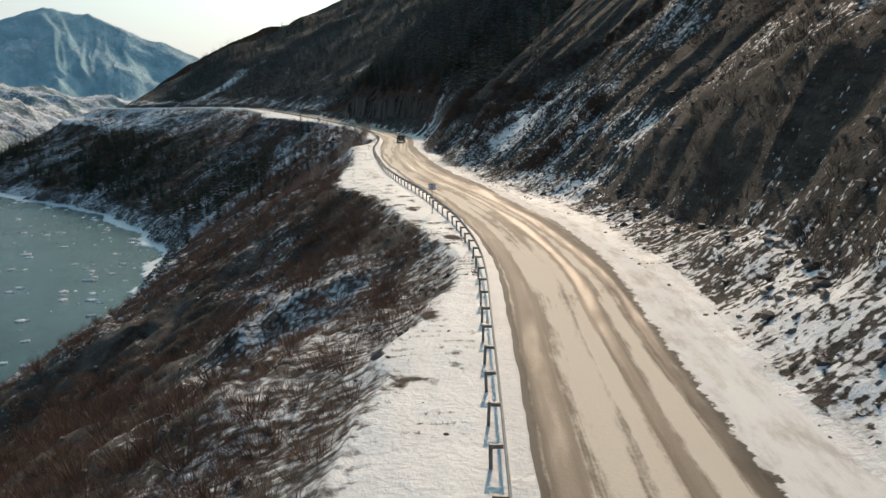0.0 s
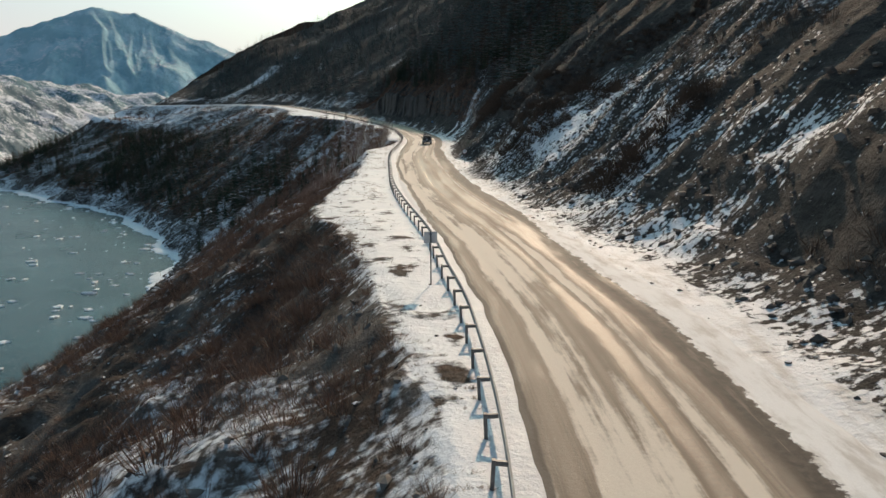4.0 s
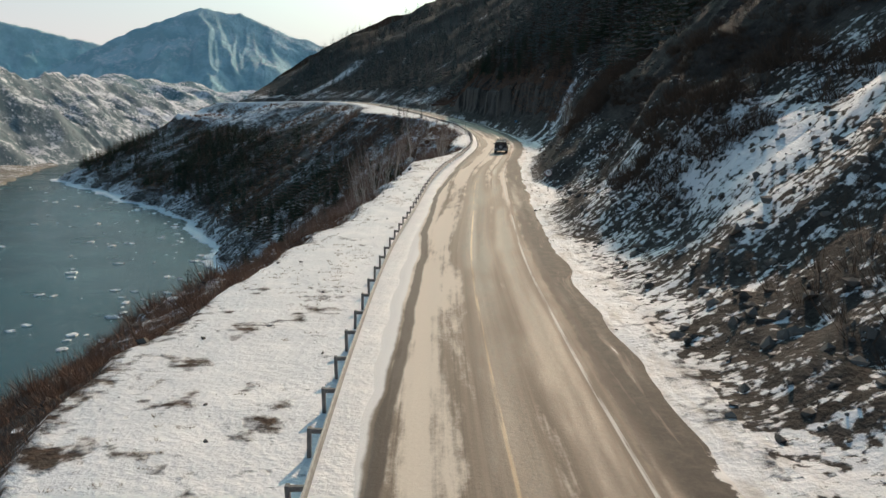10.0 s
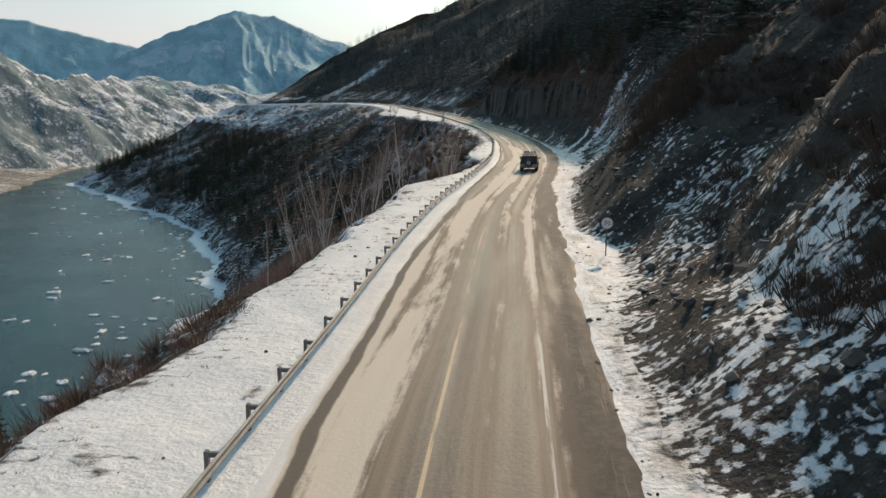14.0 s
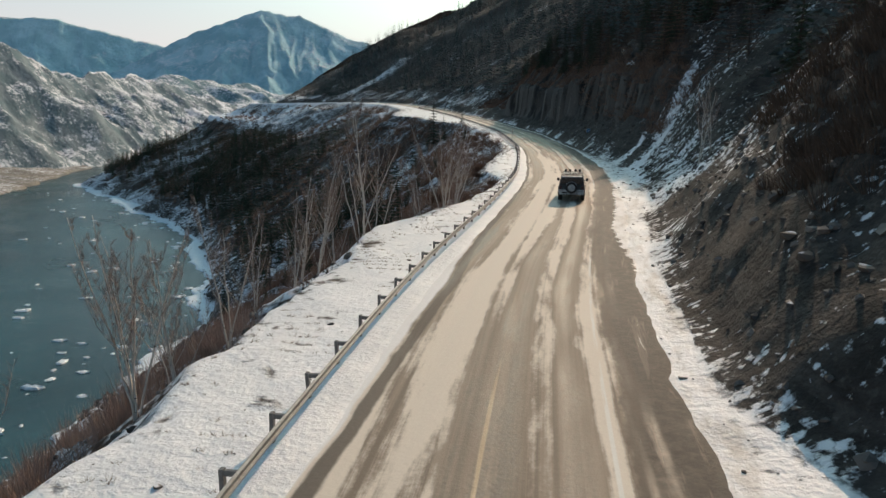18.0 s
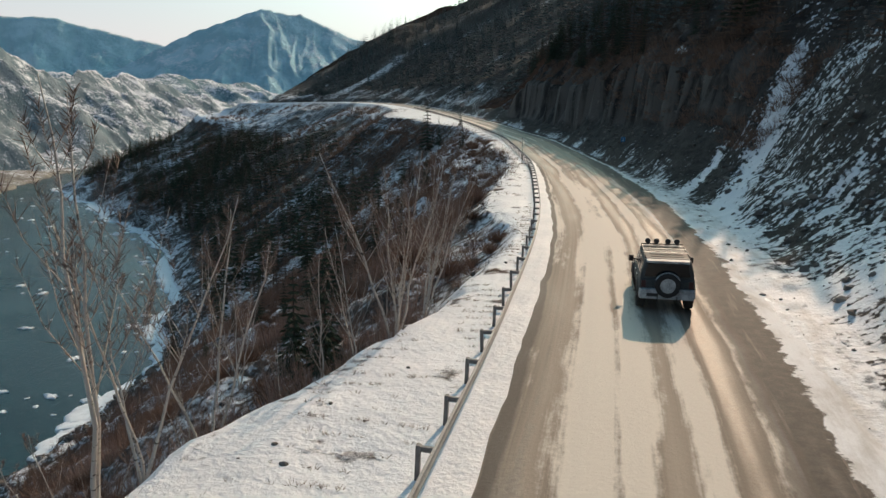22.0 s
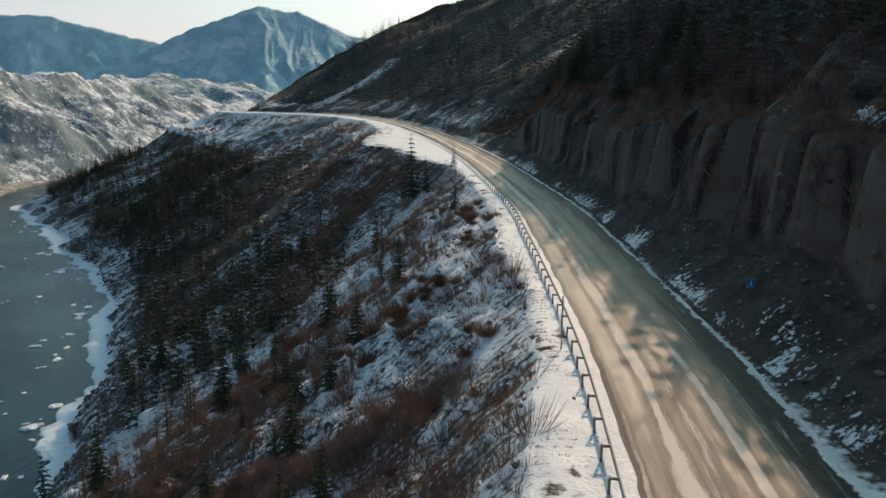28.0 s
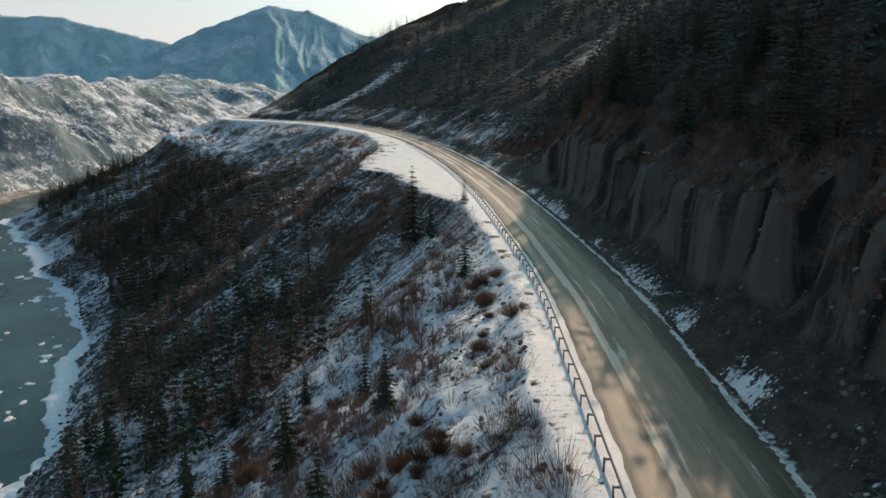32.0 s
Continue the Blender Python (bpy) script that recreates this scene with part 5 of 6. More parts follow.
UNITS = [unit(801, True), unit(802, True), unit(803, False), unit(804, False)]
crowd("spur_wood", scatter(3600, s_of_y(340), KNOT[27] + 20, slope_pick(0.2, 0.87, spur), 41), UNITS, (5.0, 11.0), "dense bare larches and firs covering the spur above the river", [NEEDLES, LARCH], 42)


def upper(s, o):
    y = np.interp(s, arc, dense[:, 1])
    wood = float(fbm(np.array([s * 0.012]), np.array([o * 0.02]), 3, 711)[0])
    if 238 < y < 400 and o < 12:
        return 0.0
    if y < 165 and o < 45:
        return 0.02
    return float(np.clip(0.6 + 0.8 * wood, 0.55 if y > 375 and o < 90 else 0.1, 1)) * float(smooth(130, 180, y) * 0.75 + 0.25)


# both woods take the colours paled to imitate haze
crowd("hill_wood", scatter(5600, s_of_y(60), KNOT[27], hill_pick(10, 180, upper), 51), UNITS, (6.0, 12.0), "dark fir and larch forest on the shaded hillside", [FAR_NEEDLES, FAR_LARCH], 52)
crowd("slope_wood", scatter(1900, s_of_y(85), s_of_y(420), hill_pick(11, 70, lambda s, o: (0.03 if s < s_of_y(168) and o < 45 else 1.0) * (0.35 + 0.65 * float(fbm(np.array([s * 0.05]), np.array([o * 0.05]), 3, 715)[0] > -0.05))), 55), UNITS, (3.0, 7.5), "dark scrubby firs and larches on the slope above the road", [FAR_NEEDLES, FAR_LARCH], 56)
cliff_top = scatter(170, s_of_y(240), s_of_y(390), hill_pick(7.5, 19, lambda s, o: 0.8), 61)
for s, d, g in cliff_top:
    live = rng.random() < 0.5
    stand((FIRS if live else LARCHES)[rng.randrange(3)], (g.x, g.y, g.z - 0.15), rng.uniform(4.5, 8.5), rng.uniform(0, 360), "dark fir standing above the rock wall" if live else "bare larch standing above the rock wall", "fir tree" if live else "larch tree", "trees above the rock wall")
for s, d, g in scatter(120, s_of_y(165), s_of_y(262), hill_pick(10, 42, lambda s, o: 0.85), 63):
    live = rng.random() < 0.55
    stand((FIRS if live else LARCHES)[rng.randrange(3)], (g.x, g.y, g.z - 0.15), rng.uniform(5.0, 9.5), rng.uniform(0, 360), "dark fir on the steep slope above the road" if live else "bare larch on the steep slope above the road", "fir tree" if live else "larch tree", "trees on the slope above the road")
for s, d, g in scatter(24, s_of_y(262), s_of_y(345), slope_pick(0.05, 0.6, lambda s, d, f, _: 0.9), 65):
    stand(FIRS[rng.randrange(3)], (g.x, g.y, g.z - 0.15), rng.uniform(3.5, 8.0), rng.uniform(0, 360), "dark fir among brush on the slope above the river", "fir tree", "firs on the slope above the river")
for proto in FIRS + LARCHES + BIRCHES:
    for o in (*proto.children_recursive, proto):
        bpy.data.objects.remove(o)


# brush: fans of bare twigs
def brush(name, picks, per, size, mat, label, seed, flat=0.9, width=0.035):
    r = np.random.RandomState(seed)
    g = np.array([p[2][:] for p in picks])
    n = len(g)
    k = size[0] + (size[1] - size[0]) * r.rand(n)
    a = r.rand(n, per) * 6.28
    out = r.rand(n, per) ** 0.6 * flat
    root = g[:, None, :] + np.stack([np.cos(a) * out * 0.45, np.sin(a) * out * 0.45, 0 * a - 0.06], -1) * k[:, None, None]
    up = 0.45 + 0.65 * r.rand(n, per)
    tip = g[:, None, :] + np.stack([np.cos(a) * out, np.sin(a) * out, up * (1 - 0.35 * out)], -1) * k[:, None, None] + r.normal(size=(n, per, 3)) * 0.10 * k[:, None, None]
    w = np.repeat(width * (0.6 + 0.8 * k), per)
    v, f = blades(root.reshape(-1, 3), tip.reshape(-1, 3), w, seed)
    return tagged(new(name, mesh_of(name, v, f, [mat], False)), label, "brush", kind="stuff")


def brush_odds(scale, cut, seed):
    def odds(s, d, f, _):
        w = float(fbm(np.array([s * scale]), np.array([d * scale * 0.8]), 4, seed)[0])
        return float(smooth(cut - 0.12, cut + 0.12, w))
    return odds


brush("slope_brush", scatter(5600, s_of_y(-10), s_of_y(235), slope_pick(0.01, 0.9, brush_odds(0.07, -0.06, 721)), 71), 42, (0.6, 1.5), BRUSH, "dense bare brown brush over the snowy slope", 72, 1.1, 0.017)
brush("slope_thicket", scatter(1000, s_of_y(-10), s_of_y(150), slope_pick(0.03, 0.88, brush_odds(0.045, 0.02, 723)), 171), 64, (1.0, 2.1), BRUSH, "dense mounds of russet bare bushes on the slope", 172, 0.95, 0.022)
brush("slope_heath", scatter(3600, s_of_y(28), s_of_y(125), slope_pick(0.0, 0.42, brush_odds(0.085, -0.04, 725)), 173), 40, (0.35, 0.9), BRUSH, "low fuzzy brown heath between snow and stones", 174, 1.15, 0.015)
brush("slope_scrub", scatter(1900, s_of_y(-10), s_of_y(330), slope_pick(0.0, 0.6, brush_odds(0.09, 0.06, 731)), 73), 50, (0.4, 1.0), RUSSET, "russet scrub along the brow of the slope", 74, 1.1, 0.015)
brush("bend_brush", scatter(2600, s_of_y(225), s_of_y(420), slope_pick(0.0, 0.85, brush_odds(0.06, 0.08, 741)), 75), 42, (0.8, 2.3), BRUSH, "patches of bare brown brush between snow", 76, 1.0, 0.02)
brush("sapling_thicket", scatter(500, s_of_y(172), s_of_y(232), slope_pick(0.05, 0.42, brush_odds(0.08, -0.05, 745)), 175), 60, (1.5, 3.0), THICKET, "thicket of bare brown saplings below the birches", 176, 0.55, 0.016)
brush("bend_saplings", scatter(1300, s_of_y(222), s_of_y(420), slope_pick(0.06, 0.83, brush_odds(0.05, 0.0, 743)), 187), 40, (1.4, 3.2), THICKET_DARK, "tall bare brown saplings on the slope above the river", 188, 0.42, 0.022)
brush("bend_scrub", scatter(1500, s_of_y(225), s_of_y(400), slope_pick(0.0, 0.8, brush_odds(0.05, 0.1, 747)), 177), 46, (0.5, 1.4), RUSSET, "russet bushes scattered over the snowy slope", 178, 1.0, 0.02)
brush("bend_thicket", scatter(750, s_of_y(236), s_of_y(272), slope_pick(0.05, 0.36, brush_odds(0.075, 0.0, 753)), 189), 60, (0.7, 1.9), THICKET_DARK, "thick dark brown bushes below the guardrail", 190, 0.9, 0.02)
brush("crest_brush", scatter(4200, s_of_y(240), s_of_y(430), hill_pick(8, 50, lambda s, o: 0.85), 191), 36, (0.8, 2.0), SCRUB_DARK, "dark bare brush under the trees above the rock wall", 192, 1.0, 0.028)
brush("cliff_brush", scatter(2400, s_of_y(232), s_of_y(430), hill_pick(5.0, 10, lambda s, o: 0.9), 179), 40, (0.5, 1.5), BRUSH, "dark brush hanging over the top of the rock wall", 180, 1.1, 0.022)
brush("far_brush", scatter(2200, s_of_y(400), KNOT[27], slope_pick(0.03, 0.9, brush_odds(0.03, 0.0, 751)), 77), 16, (1.0, 2.4), BRUSH, "brown brush below the far road", 78, width=0.08)
brush("rib_scrub", scatter(800, s_of_y(92), s_of_y(192), hill_pick(4.0, 15, lambda s, o: float(smooth(-0.1, 0.15, float(fbm(np.array([s * 0.09]), np.array([o * 0.13]), 3, 765)[0])))), 181), 64, (0.7, 1.7), SCRUB_DARK, "dense russet shrubs clinging to the rocky rib", 182, 0.95, 0.02)
brush("hill_brush", scatter(3600, s_of_y(20), s_of_y(300), hill_pick(4.0, 45, lambda s, o: float(smooth(-0.02, 0.2, float(fbm(np.array([s * 0.06]), np.array([o * 0.1]), 4, 761)[0]) - 0.1 + 0.012 * min(o, 22)))), 79), 32, (0.6, 1.5), SCRUB_DARK, "dark bare brush on the rocky slope", 80, 1.1, 0.018)


def lip_pick(r, s0, s1):
    s = r.uniform(s0, s1)
    i = int(np.clip(np.searchsorted(S, s), 1, len(S) - 1))
    return s, toe[i] + float(np.interp(P[i, 1], [98, 115, 129, 140, 148, 162, 176], [31, 25, 19, 13, 10, 9.5, 7.8])) + r.uniform(-0.5, 0.5)


brush("scarp_scrub", scatter(520, s_of_y(100), s_of_y(172), lip_pick, 183), 60, (0.4, 0.9), SCRUB_DARK, "dark russet roots and scrub along the scarp of an old track", 184, 1.1, 0.02)


def bush_proto(seed):
    """A rounded bare shrub of many thin stems."""
    r = np.random.RandomState(seed)
    n = 420
    a, q = r.rand(n) * 6.28, r.rand(n) ** 0.5
    lift = np.sqrt(np.maximum(0.05, 1 - 0.8 * q**2)) * (0.7 + 0.35 * r.rand(n))
    tip = np.stack([np.cos(a) * q, np.sin(a) * q, lift * 0.9], 1)
    root = tip * np.array([0.45, 0.45, 0.3]) * (0.2 + 0.9 * r.rand(n))[:, None] - np.array([0, 0, 0.08])
    v, f = blades(root, tip, np.full(n, 0.022), seed)
    return mesh_of("shrub", v, f, [RUSSET if seed % 2 else BRUSH], False)


BUSHES = [bush_proto(900 + k) for k in range(4)]
rng = random.Random(77)
for s, d, g in scatter(210, s_of_y(205), s_of_y(335), slope_pick(0.0, 0.45, brush_odds(0.07, -0.05, 749)), 185):
    ob = new("shrub", BUSHES[rng.randrange(4)])
    k = rng.uniform(0.8, 2.1)
    ob.matrix_world = pose(g.x, g.y, g.z - 0.05, 0, 0, rng.uniform(0, 360)) @ Matrix.Diagonal((k, k, k * rng.uniform(0.8, 1.1), 1))
    tagged(ob, "large rounded brown shrub, bare, on the snowy slope" if k > 1.35 else "small rounded brown shrub, bare, on the snowy slope", "shrub", "shrubs on the slope")


def verge_pick(r, s0, s1):
    s = r.uniform(s0, s1)
    i = int(np.clip(np.searchsorted(S, s), 1, len(S) - 1))
    d = -brow[i] * r.uniform(0.12, 1.05)
    w = float(fbm(np.array([s * 0.3]), np.array([d * 0.4]), 3, 771)[0]) + 0.25 * (abs(d) / brow[i] - 0.6)
    return (s, d) if w > 0.12 else (s, None)


brush("verge_grass", scatter(2400, s_of_y(20), s_of_y(330), verge_pick, 81), 10, (0.07, 0.21), STRAW, "tufts of dead grass poking through the verge snow", 82, 1.3, 0.016)


# ---- stones ----
def stone_material():
    m, nt, bsdf = material("slope_stone", 0.9)
    n = Nodes(nt)
    p = n.where()
    c = n.mix(n.island(), (0.055, 0.048, 0.042), (0.19, 0.165, 0.14))
    snow = n.step(n.math("ADD", n.steep(), n.math("MULTIPLY", n.noise(p, 2.0, 4), 0.5)), 1.22, 1.32)
    n.put(bsdf.inputs["Base Color"], n.mix(snow, c, (0.8, 0.81, 0.83)))
    n.put(bsdf.inputs["Normal"], n.bump(n.noise(p, 7.0, 4), 0.5, 0.05))
    return m


STONE = stone_material()


def stones(name, picks, size, label, seed, flat=0.65):
    r = np.random.RandomState(seed)
    bm = bmesh.new()
    bmesh.ops.create_icosphere(bm, subdivisions=1, radius=1.0)
    bv = np.array([v.co[:] for v in bm.verts])
    bf = np.array([[v.index for v in f.verts] for f in bm.faces])
    bm.free()
    g = np.array([p[2][:] for p in picks])
    n = len(g)
    k = size[0] + (size[1] - size[0]) * r.rand(n) ** 3
    a = r.rand(n) * 6.28
    v = bv[None] * (1 + 0.28 * r.normal(size=(n, len(bv), 1))) * np.stack([k, k * (0.6 + 0.4 * r.rand(n)), k * flat], -1)[:, None, :]
    c, s = np.cos(a)[:, None], np.sin(a)[:, None]
    v = np.stack([v[..., 0] * c - v[..., 1] * s, v[..., 0] * s + v[..., 1] * c, v[..., 2]], -1) + g[:, None, :]
    f = bf[None] + (np.arange(n) * len(bv))[:, None, None]
    return tagged(new(name, mesh_of(name, v.reshape(-1, 3), f.reshape(-1, 3), [STONE], False)), label, "stones", kind="stuff")


stones("scree", scatter(11000, s_of_y(10), s_of_y(330), hill_pick(0.6, 26, lambda s, o: min(0.15 + 0.2 * o, 1.0 - 0.03 * o)), 91), (0.05, 0.36), "loose dark stones dusted with snow on the slope", 92)
stones("slope_stones", scatter(4500, s_of_y(28), s_of_y(330), slope_pick(0.0, 0.4, lambda s, d, f, _: 0.9 - 1.5 * f), 97), (0.06, 0.34), "broken stones on the snowy slope below the road", 98)
stones("shore_stones", scatter(4200, s_of_y(60), s_of_y(520), slope_pick(0.86, 0.99, lambda s, d, f, _: 1.0), 93), (0.25, 1.1), "grey boulders along the frozen shore", 94)


def ditch_pick(r, s0, s1):
    s = r.uniform(s0, s1)
    return (s, r.uniform(8.4, 11.5)) if r.random() < 0.7 else (s, -r.uniform(0.5, 7))


stones("verge_stones", scatter(900, s_of_y(10), s_of_y(320), ditch_pick, 95), (0.03, 0.16), "small stones and clods on the verge snow", 96)


# ---- the car ----
PAINT = plain("dusty_dark_paint", (0.034, 0.041, 0.042), 0.7, 0.0, 0.5, 1.8)
GLASS = plain("dark_tinted_glass", (0.006, 0.008, 0.010), 0.22, 0.0, 0.1, 2.0)
RUBBER = plain("tyre_rubber", (0.018, 0.017, 0.016), 0.85, 0.0, 0.3, 6.0, 0.004)
CHROME = plain("bright_metal", (0.50, 0.50, 0.49), 0.5, 0.6, 0.2, 4.0)
SALT = plain("salt_stained_bumper", (0.33, 0.34, 0.34), 0.6, 0.1, 0.45, 3.5)
TRIM = plain("black_plastic", (0.02, 0.02, 0.02), 0.6, 0.0, 0.25, 5.0)
RED = plain("tail_lamp_red", (0.04, 0.006, 0.006), 0.35, 0.0, 0.2, 5.0)
LENS = plain("lamp_lens", (0.5, 0.5, 0.48), 0.15, 0.2, 0.1, 5.0)


def loft(bm, sections, bevel=0.0):
    """Closed body through cross-sections (y, [(x, z), ...]) with the same number of corners."""
    rings = [[bm.verts.new((x, y, z)) for x, z in ring] for y, ring in sections]
    n = len(rings[0])
    for a, b in zip(rings, rings[1:]):
        for k in range(n):
            bm.faces.new((a[k], a[(k + 1) % n], b[(k + 1) % n], b[k]))
    bm.faces.new(rings[0][::-1])
    bm.faces.new(rings[-1])
    bmesh.ops.recalc_face_normals(bm, faces=bm.faces)
    if bevel:
        bmesh.ops.bevel(bm, geom=[e for e in bm.edges if e.calc_face_angle(0) > 0.35], offset=bevel, segments=3, affect="EDGES", profile=0.6)
    return bm


def ring(half_low, half_mid, half_top, low, mid, top):
    return [(-half_low, low), (half_low, low), (half_mid, mid), (half_top, top), (-half_top, top), (-half_mid, mid)]


def build_wheel(name, m, car, radius=0.45, width=0.31):
    bm = bmesh.new()
    prof = [(-width / 2, radius * 0.62), (-width / 2, radius * 0.9), (-width * 0.36, radius), (width * 0.36, radius), (width / 2, radius * 0.9), (width / 2, radius * 0.62)]
    n = 36
    rings = [[bm.verts.new((x, (r + (0.012 if (k % 2 and abs(x) < width * 0.4) else 0)) * math.cos(2 * math.pi * k / n), (r + (0.012 if (k % 2 and abs(x) < width * 0.4) else 0)) * math.sin(2 * math.pi * k / n)))
              for k in range(n)] for x, r in prof]
    for a, b in zip(rings, rings[1:]):
        for k in range(n):
            bm.faces.new((a[k], a[(k + 1) % n], b[(k + 1) % n], b[k]))
    bmesh.ops.recalc_face_normals(bm, faces=bm.faces)
    wheel = part(name, bm, RUBBER, car, "black knobbly tyre")
    wheel.matrix_local = m
    bm = bmesh.new()
    disc(bm, (0, 0, 0), (1, 0, 0), radius * 0.63, width * 0.7, 28)
    bmesh.ops.bevel(bm, geom=[e for e in bm.edges if e.calc_face_angle(0) > 1.0], offset=0.02, segments=2, affect="EDGES")
    part("rim", bm, SALT, wheel, "grey dirty rim")
    for k in range(7):
        a = 2 * math.pi * k / 7
        bm = bmesh.new()
        box(bm, (0.03, radius * 0.36, 0.07), (width * 0.37, math.cos(a) * radius * 0.36, math.sin(a) * radius * 0.36), Euler((a, 0, 0)).to_matrix(), 0.008)
        part("spoke", bm, CHROME, wheel)
    bm = bmesh.new()
    disc(bm, (width * 0.38, 0, 0), (1, 0, 0), radius * 0.17, 0.05, 16)
    part("hub", bm, CHROME, wheel)
    return wheel


def build_car(m):
    car = empty("off_road_car", m, "dark dusty off-road car with roof rack and rear spare wheel", "car")
    bm = bmesh.new()
    loft(bm, [(-2.36, ring(0.92, 0.98, 0.96, 0.55, 0.85, 1.22)), (-2.2, ring(0.95, 1.0, 0.985, 0.50, 0.85, 1.25)), (1.05, ring(0.95, 1.0, 0.985, 0.48, 0.85, 1.24)), (2.15, ring(0.94, 0.98, 0.93, 0.52, 0.88, 1.17)),
              (2.38, ring(0.86, 0.92, 0.86, 0.58, 0.86, 1.10))], 0.035)
    part("body", bm, PAINT, car, "dark grey-green body with dried road salt")
    bm = bmesh.new()
    loft(bm, [(-2.30, ring(0.955, 0.93, 0.80, 1.22, 1.45, 1.84)), (-2.12, ring(0.965, 0.94, 0.83, 1.22, 1.45, 1.92)), (0.55, ring(0.965, 0.94, 0.82, 1.22, 1.45, 1.93)), (1.02, ring(0.95, 0.92, 0.86, 1.22, 1.4, 1.5))], 0.03)
    part("cabin", bm, PAINT, car, "dark cabin with upright pillars")
    bm = bmesh.new()
    loft(bm, [(-2.10, [(-0.80, 1.91), (0.80, 1.91), (0.76, 1.965), (-0.76, 1.965)]), (0.50, [(-0.79, 1.92), (0.79, 1.92), (0.75, 1.975), (-0.75, 1.975)])], 0.02)
    roof = part("roof", bm, PAINT, car, "roof panel with dusty snow streaks")
    for k in range(5):
        bm = bmesh.new()
        box(bm, (1.2, 0.09, 0.02), (0, -1.75 + 0.5 * k, 1.98), None, 0.006)
        part("roof_rib", bm, PAINT, roof)
    # windows, a little proud of the cabin
    for side in (-1, 1):
        for y0, y1 in ((-2.02, -1.25), (-1.14, -0.32), (-0.22, 0.58)):
            bm = bmesh.new()
            a, b = 0.948 * side, 0.845 * side
            pts = [(a, y0, 1.36), (a, y1, 1.36), (b, y1 - (0.12 if y1 > 0.3 else 0.02), 1.83), (b, y0 + 0.02, 1.83)]
            for shift in (0.0, 0.012):
                for x, y, z in pts:
                    bm.verts.new((x + side * shift, y, z))
            bm.verts.ensure_lookup_table()
            v = bm.verts
            bm.faces.new((v[0], v[1], v[2], v[3]))
            bm.faces.new((v[4], v[5], v[6], v[7]))
            for k in range(4):
                bm.faces.new((v[k], v[(k + 1) % 4], v[(k + 1) % 4 + 4], v[k + 4]))
            bmesh.ops.recalc_face_normals(bm, faces=bm.faces)
            part("side_window", bm, GLASS, car)
        for y in (-1.2, -0.27, 0.72):  # door seams
            bm = bmesh.new()
            box(bm, (0.012, 0.018, 0.66), (side * 1.0, y, 0.9))
            part("door_seam", bm, TRIM, car)
        for y in (-1.02, -0.1):
            bm = bmesh.new()
            box(bm, (0.04, 0.16, 0.04), (side * 1.01, y, 1.14), None, 0.01)
            part("door_handle", bm, CHROME, car)
        for y in (-1.55, 1.52):  # flared arches
            bm = bmesh.new()
            arcp = [(side * 0.99, y + 0.56 * math.cos(a), 0.5 + 0.54 * math.sin(a)) for a in (math.pi * k / 10 for k in range(11))]
            tube(bm, arcp, 0.065, 8)
            part("wheel_arch", bm, TRIM, car, "black plastic wheel arch")
        bm = bmesh.new()
        tube(bm, [(side * 1.0, -0.85, 0.44), (side * 1.06, -0.7, 0.40), (side * 1.06, 0.75, 0.40), (side * 1.0, 0.9, 0.44)], 0.05, 10)
        part("side_step", bm, TRIM, car)
        bm = bmesh.new()
        box(bm, (0.20, 0.11, 0.24), (side * 1.16, 0.62, 1.42), None, 0.03)
        mirror = part("mirror", bm, TRIM, car)
        bm = bmesh.new()
        box(bm, (0.16, 0.01, 0.19), (side * 1.16, 0.562, 1.42))
        part("mirror_glass", bm, GLASS, mirror)
        bm = bmesh.new()
        box(bm, (0.12, 0.05, 0.05), (side * 1.02, 0.64, 1.38), None, 0.01)
        part("mirror_arm", bm, TRIM, mirror)
        bm = bmesh.new()
        box(bm, (0.16, 0.05, 0.26), (side * 0.84, -2.375, 1.06), None, 0.015)
        part("tail_lamp", bm, RED, car, "dark red tail lamp")
        bm = bmesh.new()
        tube(bm, [(side * 0.80, -2.0, 1.97), (side * 0.80, -1.9, 2.02), (side * 0.79, 0.35, 2.03), (side * 0.79, 0.5, 1.98)], 0.028, 10)
        part("rack_rail", bm, TRIM, car)
        for y in (-1.4, -0.4):
            bm = bmesh.new()
            box(bm, (0.05, 0.08, 0.1), (side * 0.80, y, 2.01), None, 0.01)
            part("rack_foot", bm, TRIM, car)
    bm = bmesh.new()
    loft(bm, [(-2.325, [(-0.80, 1.34), (0.80, 1.34), (0.70, 1.80), (-0.70, 1.80)]), (-2.30, [(-0.83, 1.33), (0.83, 1.33), (0.73, 1.82), (-0.73, 1.82)])])
    part("rear_window", bm, GLASS, car, "dark tinted rear window")
    bm = bmesh.new()
    loft(bm, [(-2.33, [(-0.76, 1.83), (0.76, 1.83), (0.74, 1.91), (-0.74, 1.91)]), (-2.02, [(-0.80, 1.88), (0.80, 1.88), (0.78, 1.965), (-0.78, 1.965)])], 0.015)
    part("rear_spoiler", bm, SALT, car, "pale dusty spoiler lip")
    bm = bmesh.new()
    box(bm, (0.56, 0.012, 0.44), (0, -2.366, 1.02), None, 0.004)
    part("tailgate", bm, PAINT, car)
    bm = bmesh.new()
    loft(bm, [(-2.50, ring(0.94, 0.99, 0.96, 0.52, 0.64, 0.88)), (-2.30, ring(0.97, 1.02, 0.99, 0.50, 0.64, 0.90))], 0.03)
    bumper = part("rear_bumper", bm, SALT, car, "salt-stained pale grey bumper")
    bm = bmesh.new()
    box(bm, (0.42, 0.02, 0.12), (-0.52, -2.515, 0.68), None, 0.006)
    part("plate_recess", bm, TRIM, bumper)
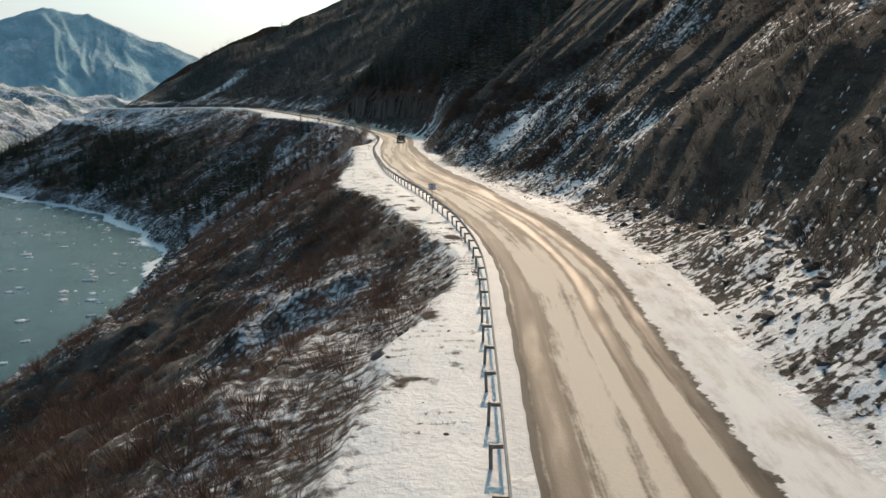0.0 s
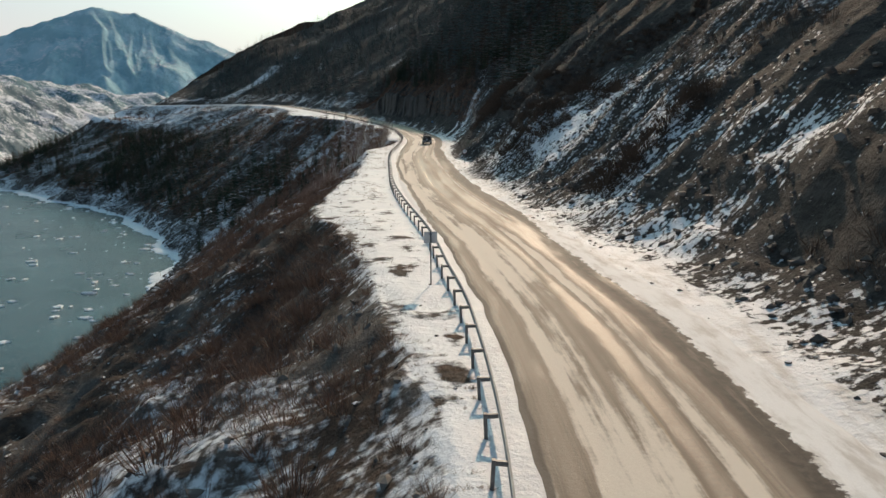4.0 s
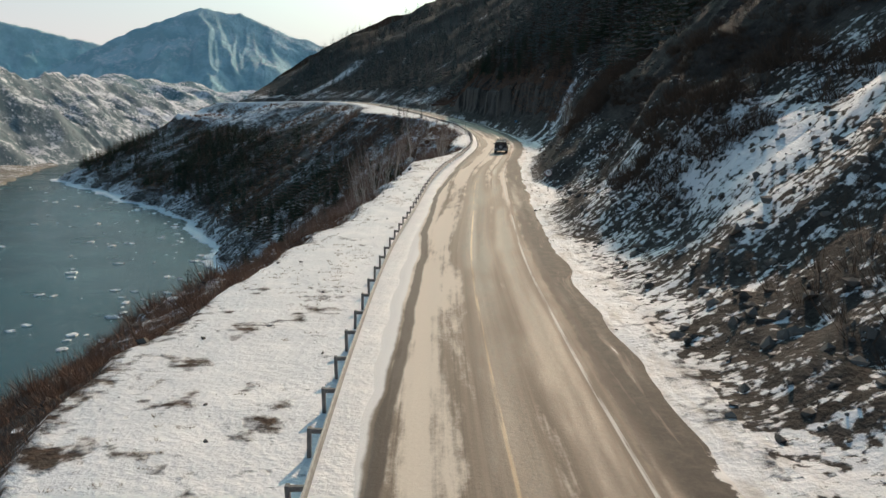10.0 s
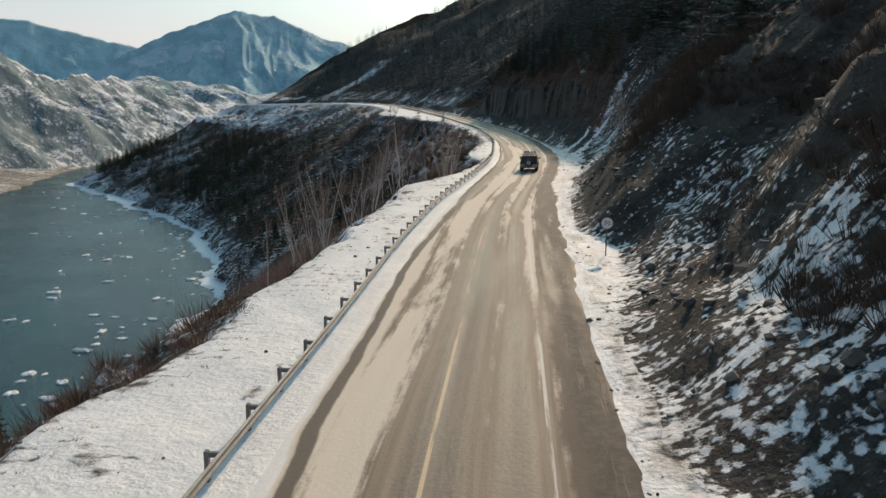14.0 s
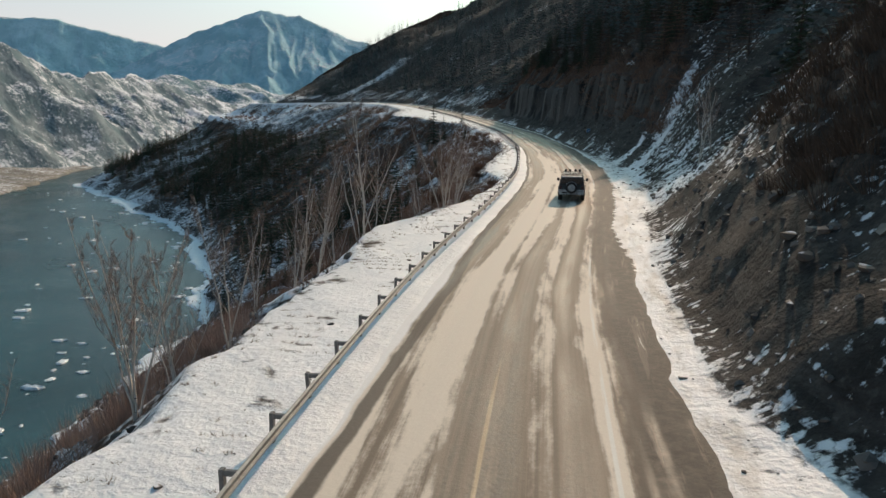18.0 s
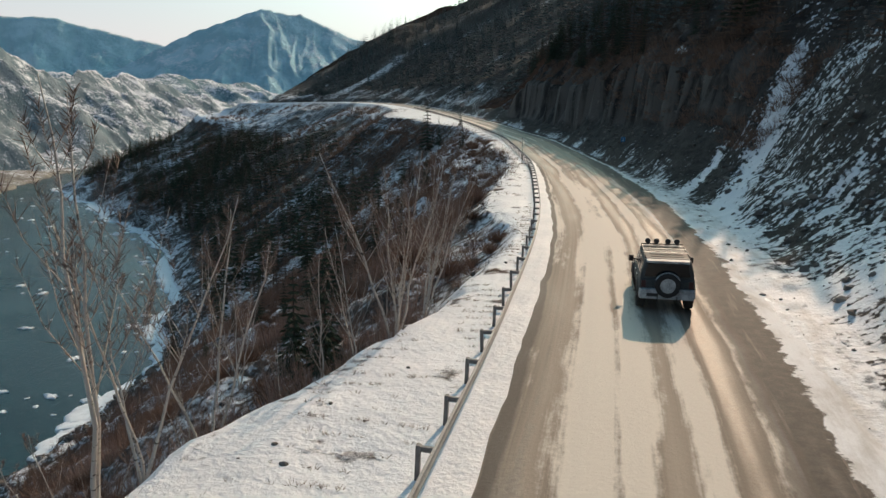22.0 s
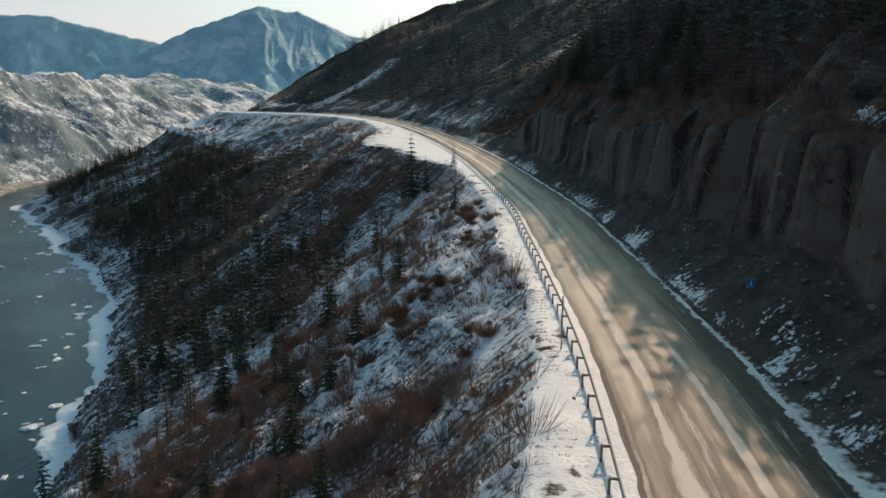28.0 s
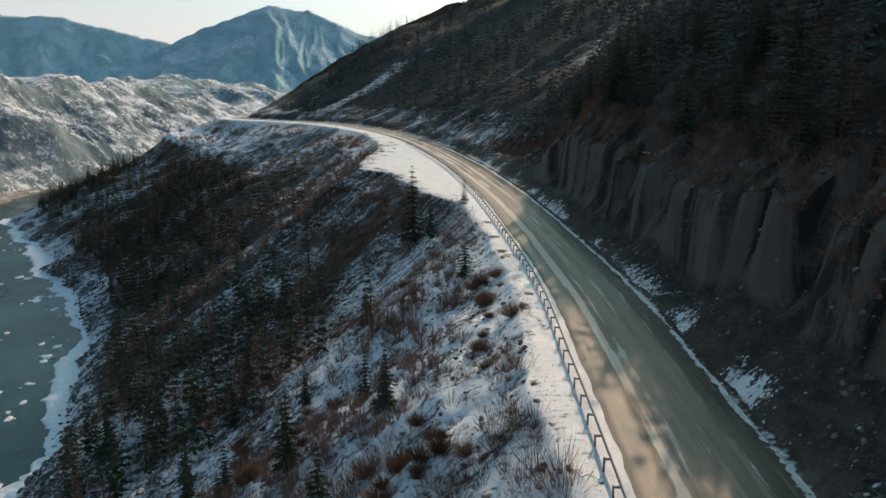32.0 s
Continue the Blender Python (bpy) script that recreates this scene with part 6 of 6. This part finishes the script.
    for x in (-0.35, 0.35):
        bm = bmesh.new()
        tube(bm, [(x, -2.5, 0.5), (x, -2.58, 0.52), (x, -2.58, 0.6), (x, -2.5, 0.62)], 0.018, 8)
        part("tow_loop", bm, TRIM, bumper)
    bm = bmesh.new()
    loft(bm, [(2.30, ring(0.92, 0.96, 0.94, 0.50, 0.66, 0.86)), (2.52, ring(0.84, 0.90, 0.88, 0.54, 0.66, 0.82))], 0.03)
    part("front_bumper", bm, SALT, car)
    bm = bmesh.new()
    loft(bm, [(1.0, [(-0.84, 1.25), (0.84, 1.25), (0.80, 1.52), (-0.80, 1.52)]), (0.60, [(-0.80, 1.50), (0.80, 1.50), (0.74, 1.88), (-0.74, 1.88)])])
    part("windscreen", bm, GLASS, car)
    bm = bmesh.new()
    box(bm, (1.5, 1.15, 0.05), (0, 1.65, 1.20), Euler((radians(-3), 0, 0)).to_matrix(), 0.02)
    part("bonnet", bm, PAINT, car)
    # rack bars, dark mesh tray and four lamps over the windscreen
    for y in (-1.3, -0.55, 0.15):
        bm = bmesh.new()
        box(bm, (1.62, 0.06, 0.03), (0, y, 2.045), None, 0.012)
        part("rack_bar", bm, CHROME, car, "bright metal cross bar")
    bm = bmesh.new()
    tube(bm, [(-0.8, 0.42, 2.06), (0.8, 0.42, 2.06)], 0.025, 8)
    part("lamp_bar", bm, TRIM, car)
    for x in (-0.56, -0.22, 0.22, 0.56):
        bm = bmesh.new()
        disc(bm, (x, 0.44, 2.18), (0, 1, 0), 0.105, 0.10, 20)
        bmesh.ops.bevel(bm, geom=[e for e in bm.edges if e.calc_face_angle(0) > 1.0], offset=0.02, segments=2, affect="EDGES")
        lamp = part("spotlight", bm, TRIM, car, "round black spotlight housing")
        bm = bmesh.new()
        disc(bm, (x, 0.495, 2.18), (0, 1, 0), 0.088, 0.012, 20)
        part("lens", bm, LENS, lamp)
        bm = bmesh.new()
        box(bm, (0.04, 0.04, 0.10), (x, 0.42, 2.08))
        part("bracket", bm, TRIM, lamp)
    for x, flip in ((-0.87, 180), (0.87, 0)):
        for y in (-1.55, 1.52):
            build_wheel("wheel", pose(x, y, 0.45, 0, 0, flip), car)
    spare = build_wheel("spare_wheel", pose(0.0, -2.53, 1.06, 0, 0, -90), car, 0.44, 0.27)
    bm = bmesh.new()
    disc(bm, (0.125, 0, 0), (1, 0, 0), 0.27, 0.035, 28)
    part("cover", bm, SALT, spare, "pale round spare wheel cover")
    bm = bmesh.new()
    tube(bm, [(0.0, 0.455 * math.cos(a), 0.455 * math.sin(a)) for a in (radians(25 + 13 * k) for k in range(11))], 0.03, 8)
    part("tyre_shroud", bm, SALT, spare, "dusty snow on the tyre")
    bm = bmesh.new()
    box(bm, (0.3, 0.14, 0.3), (0, -2.39, 1.06), None, 0.02)
    part("spare_mount", bm, TRIM, car)
    bm = bmesh.new()
    for y in (-1.55, 1.52):
        tube(bm, [(-0.8, y, 0.45), (0.8, y, 0.45)], 0.07, 8)
    box(bm, (0.9, 3.6, 0.12), (0, 0, 0.5), None, 0.02)
    part("chassis", bm, TRIM, car)
    return car


build_car(road_frame(s_of_y(203.35), 5.71, 0.07))
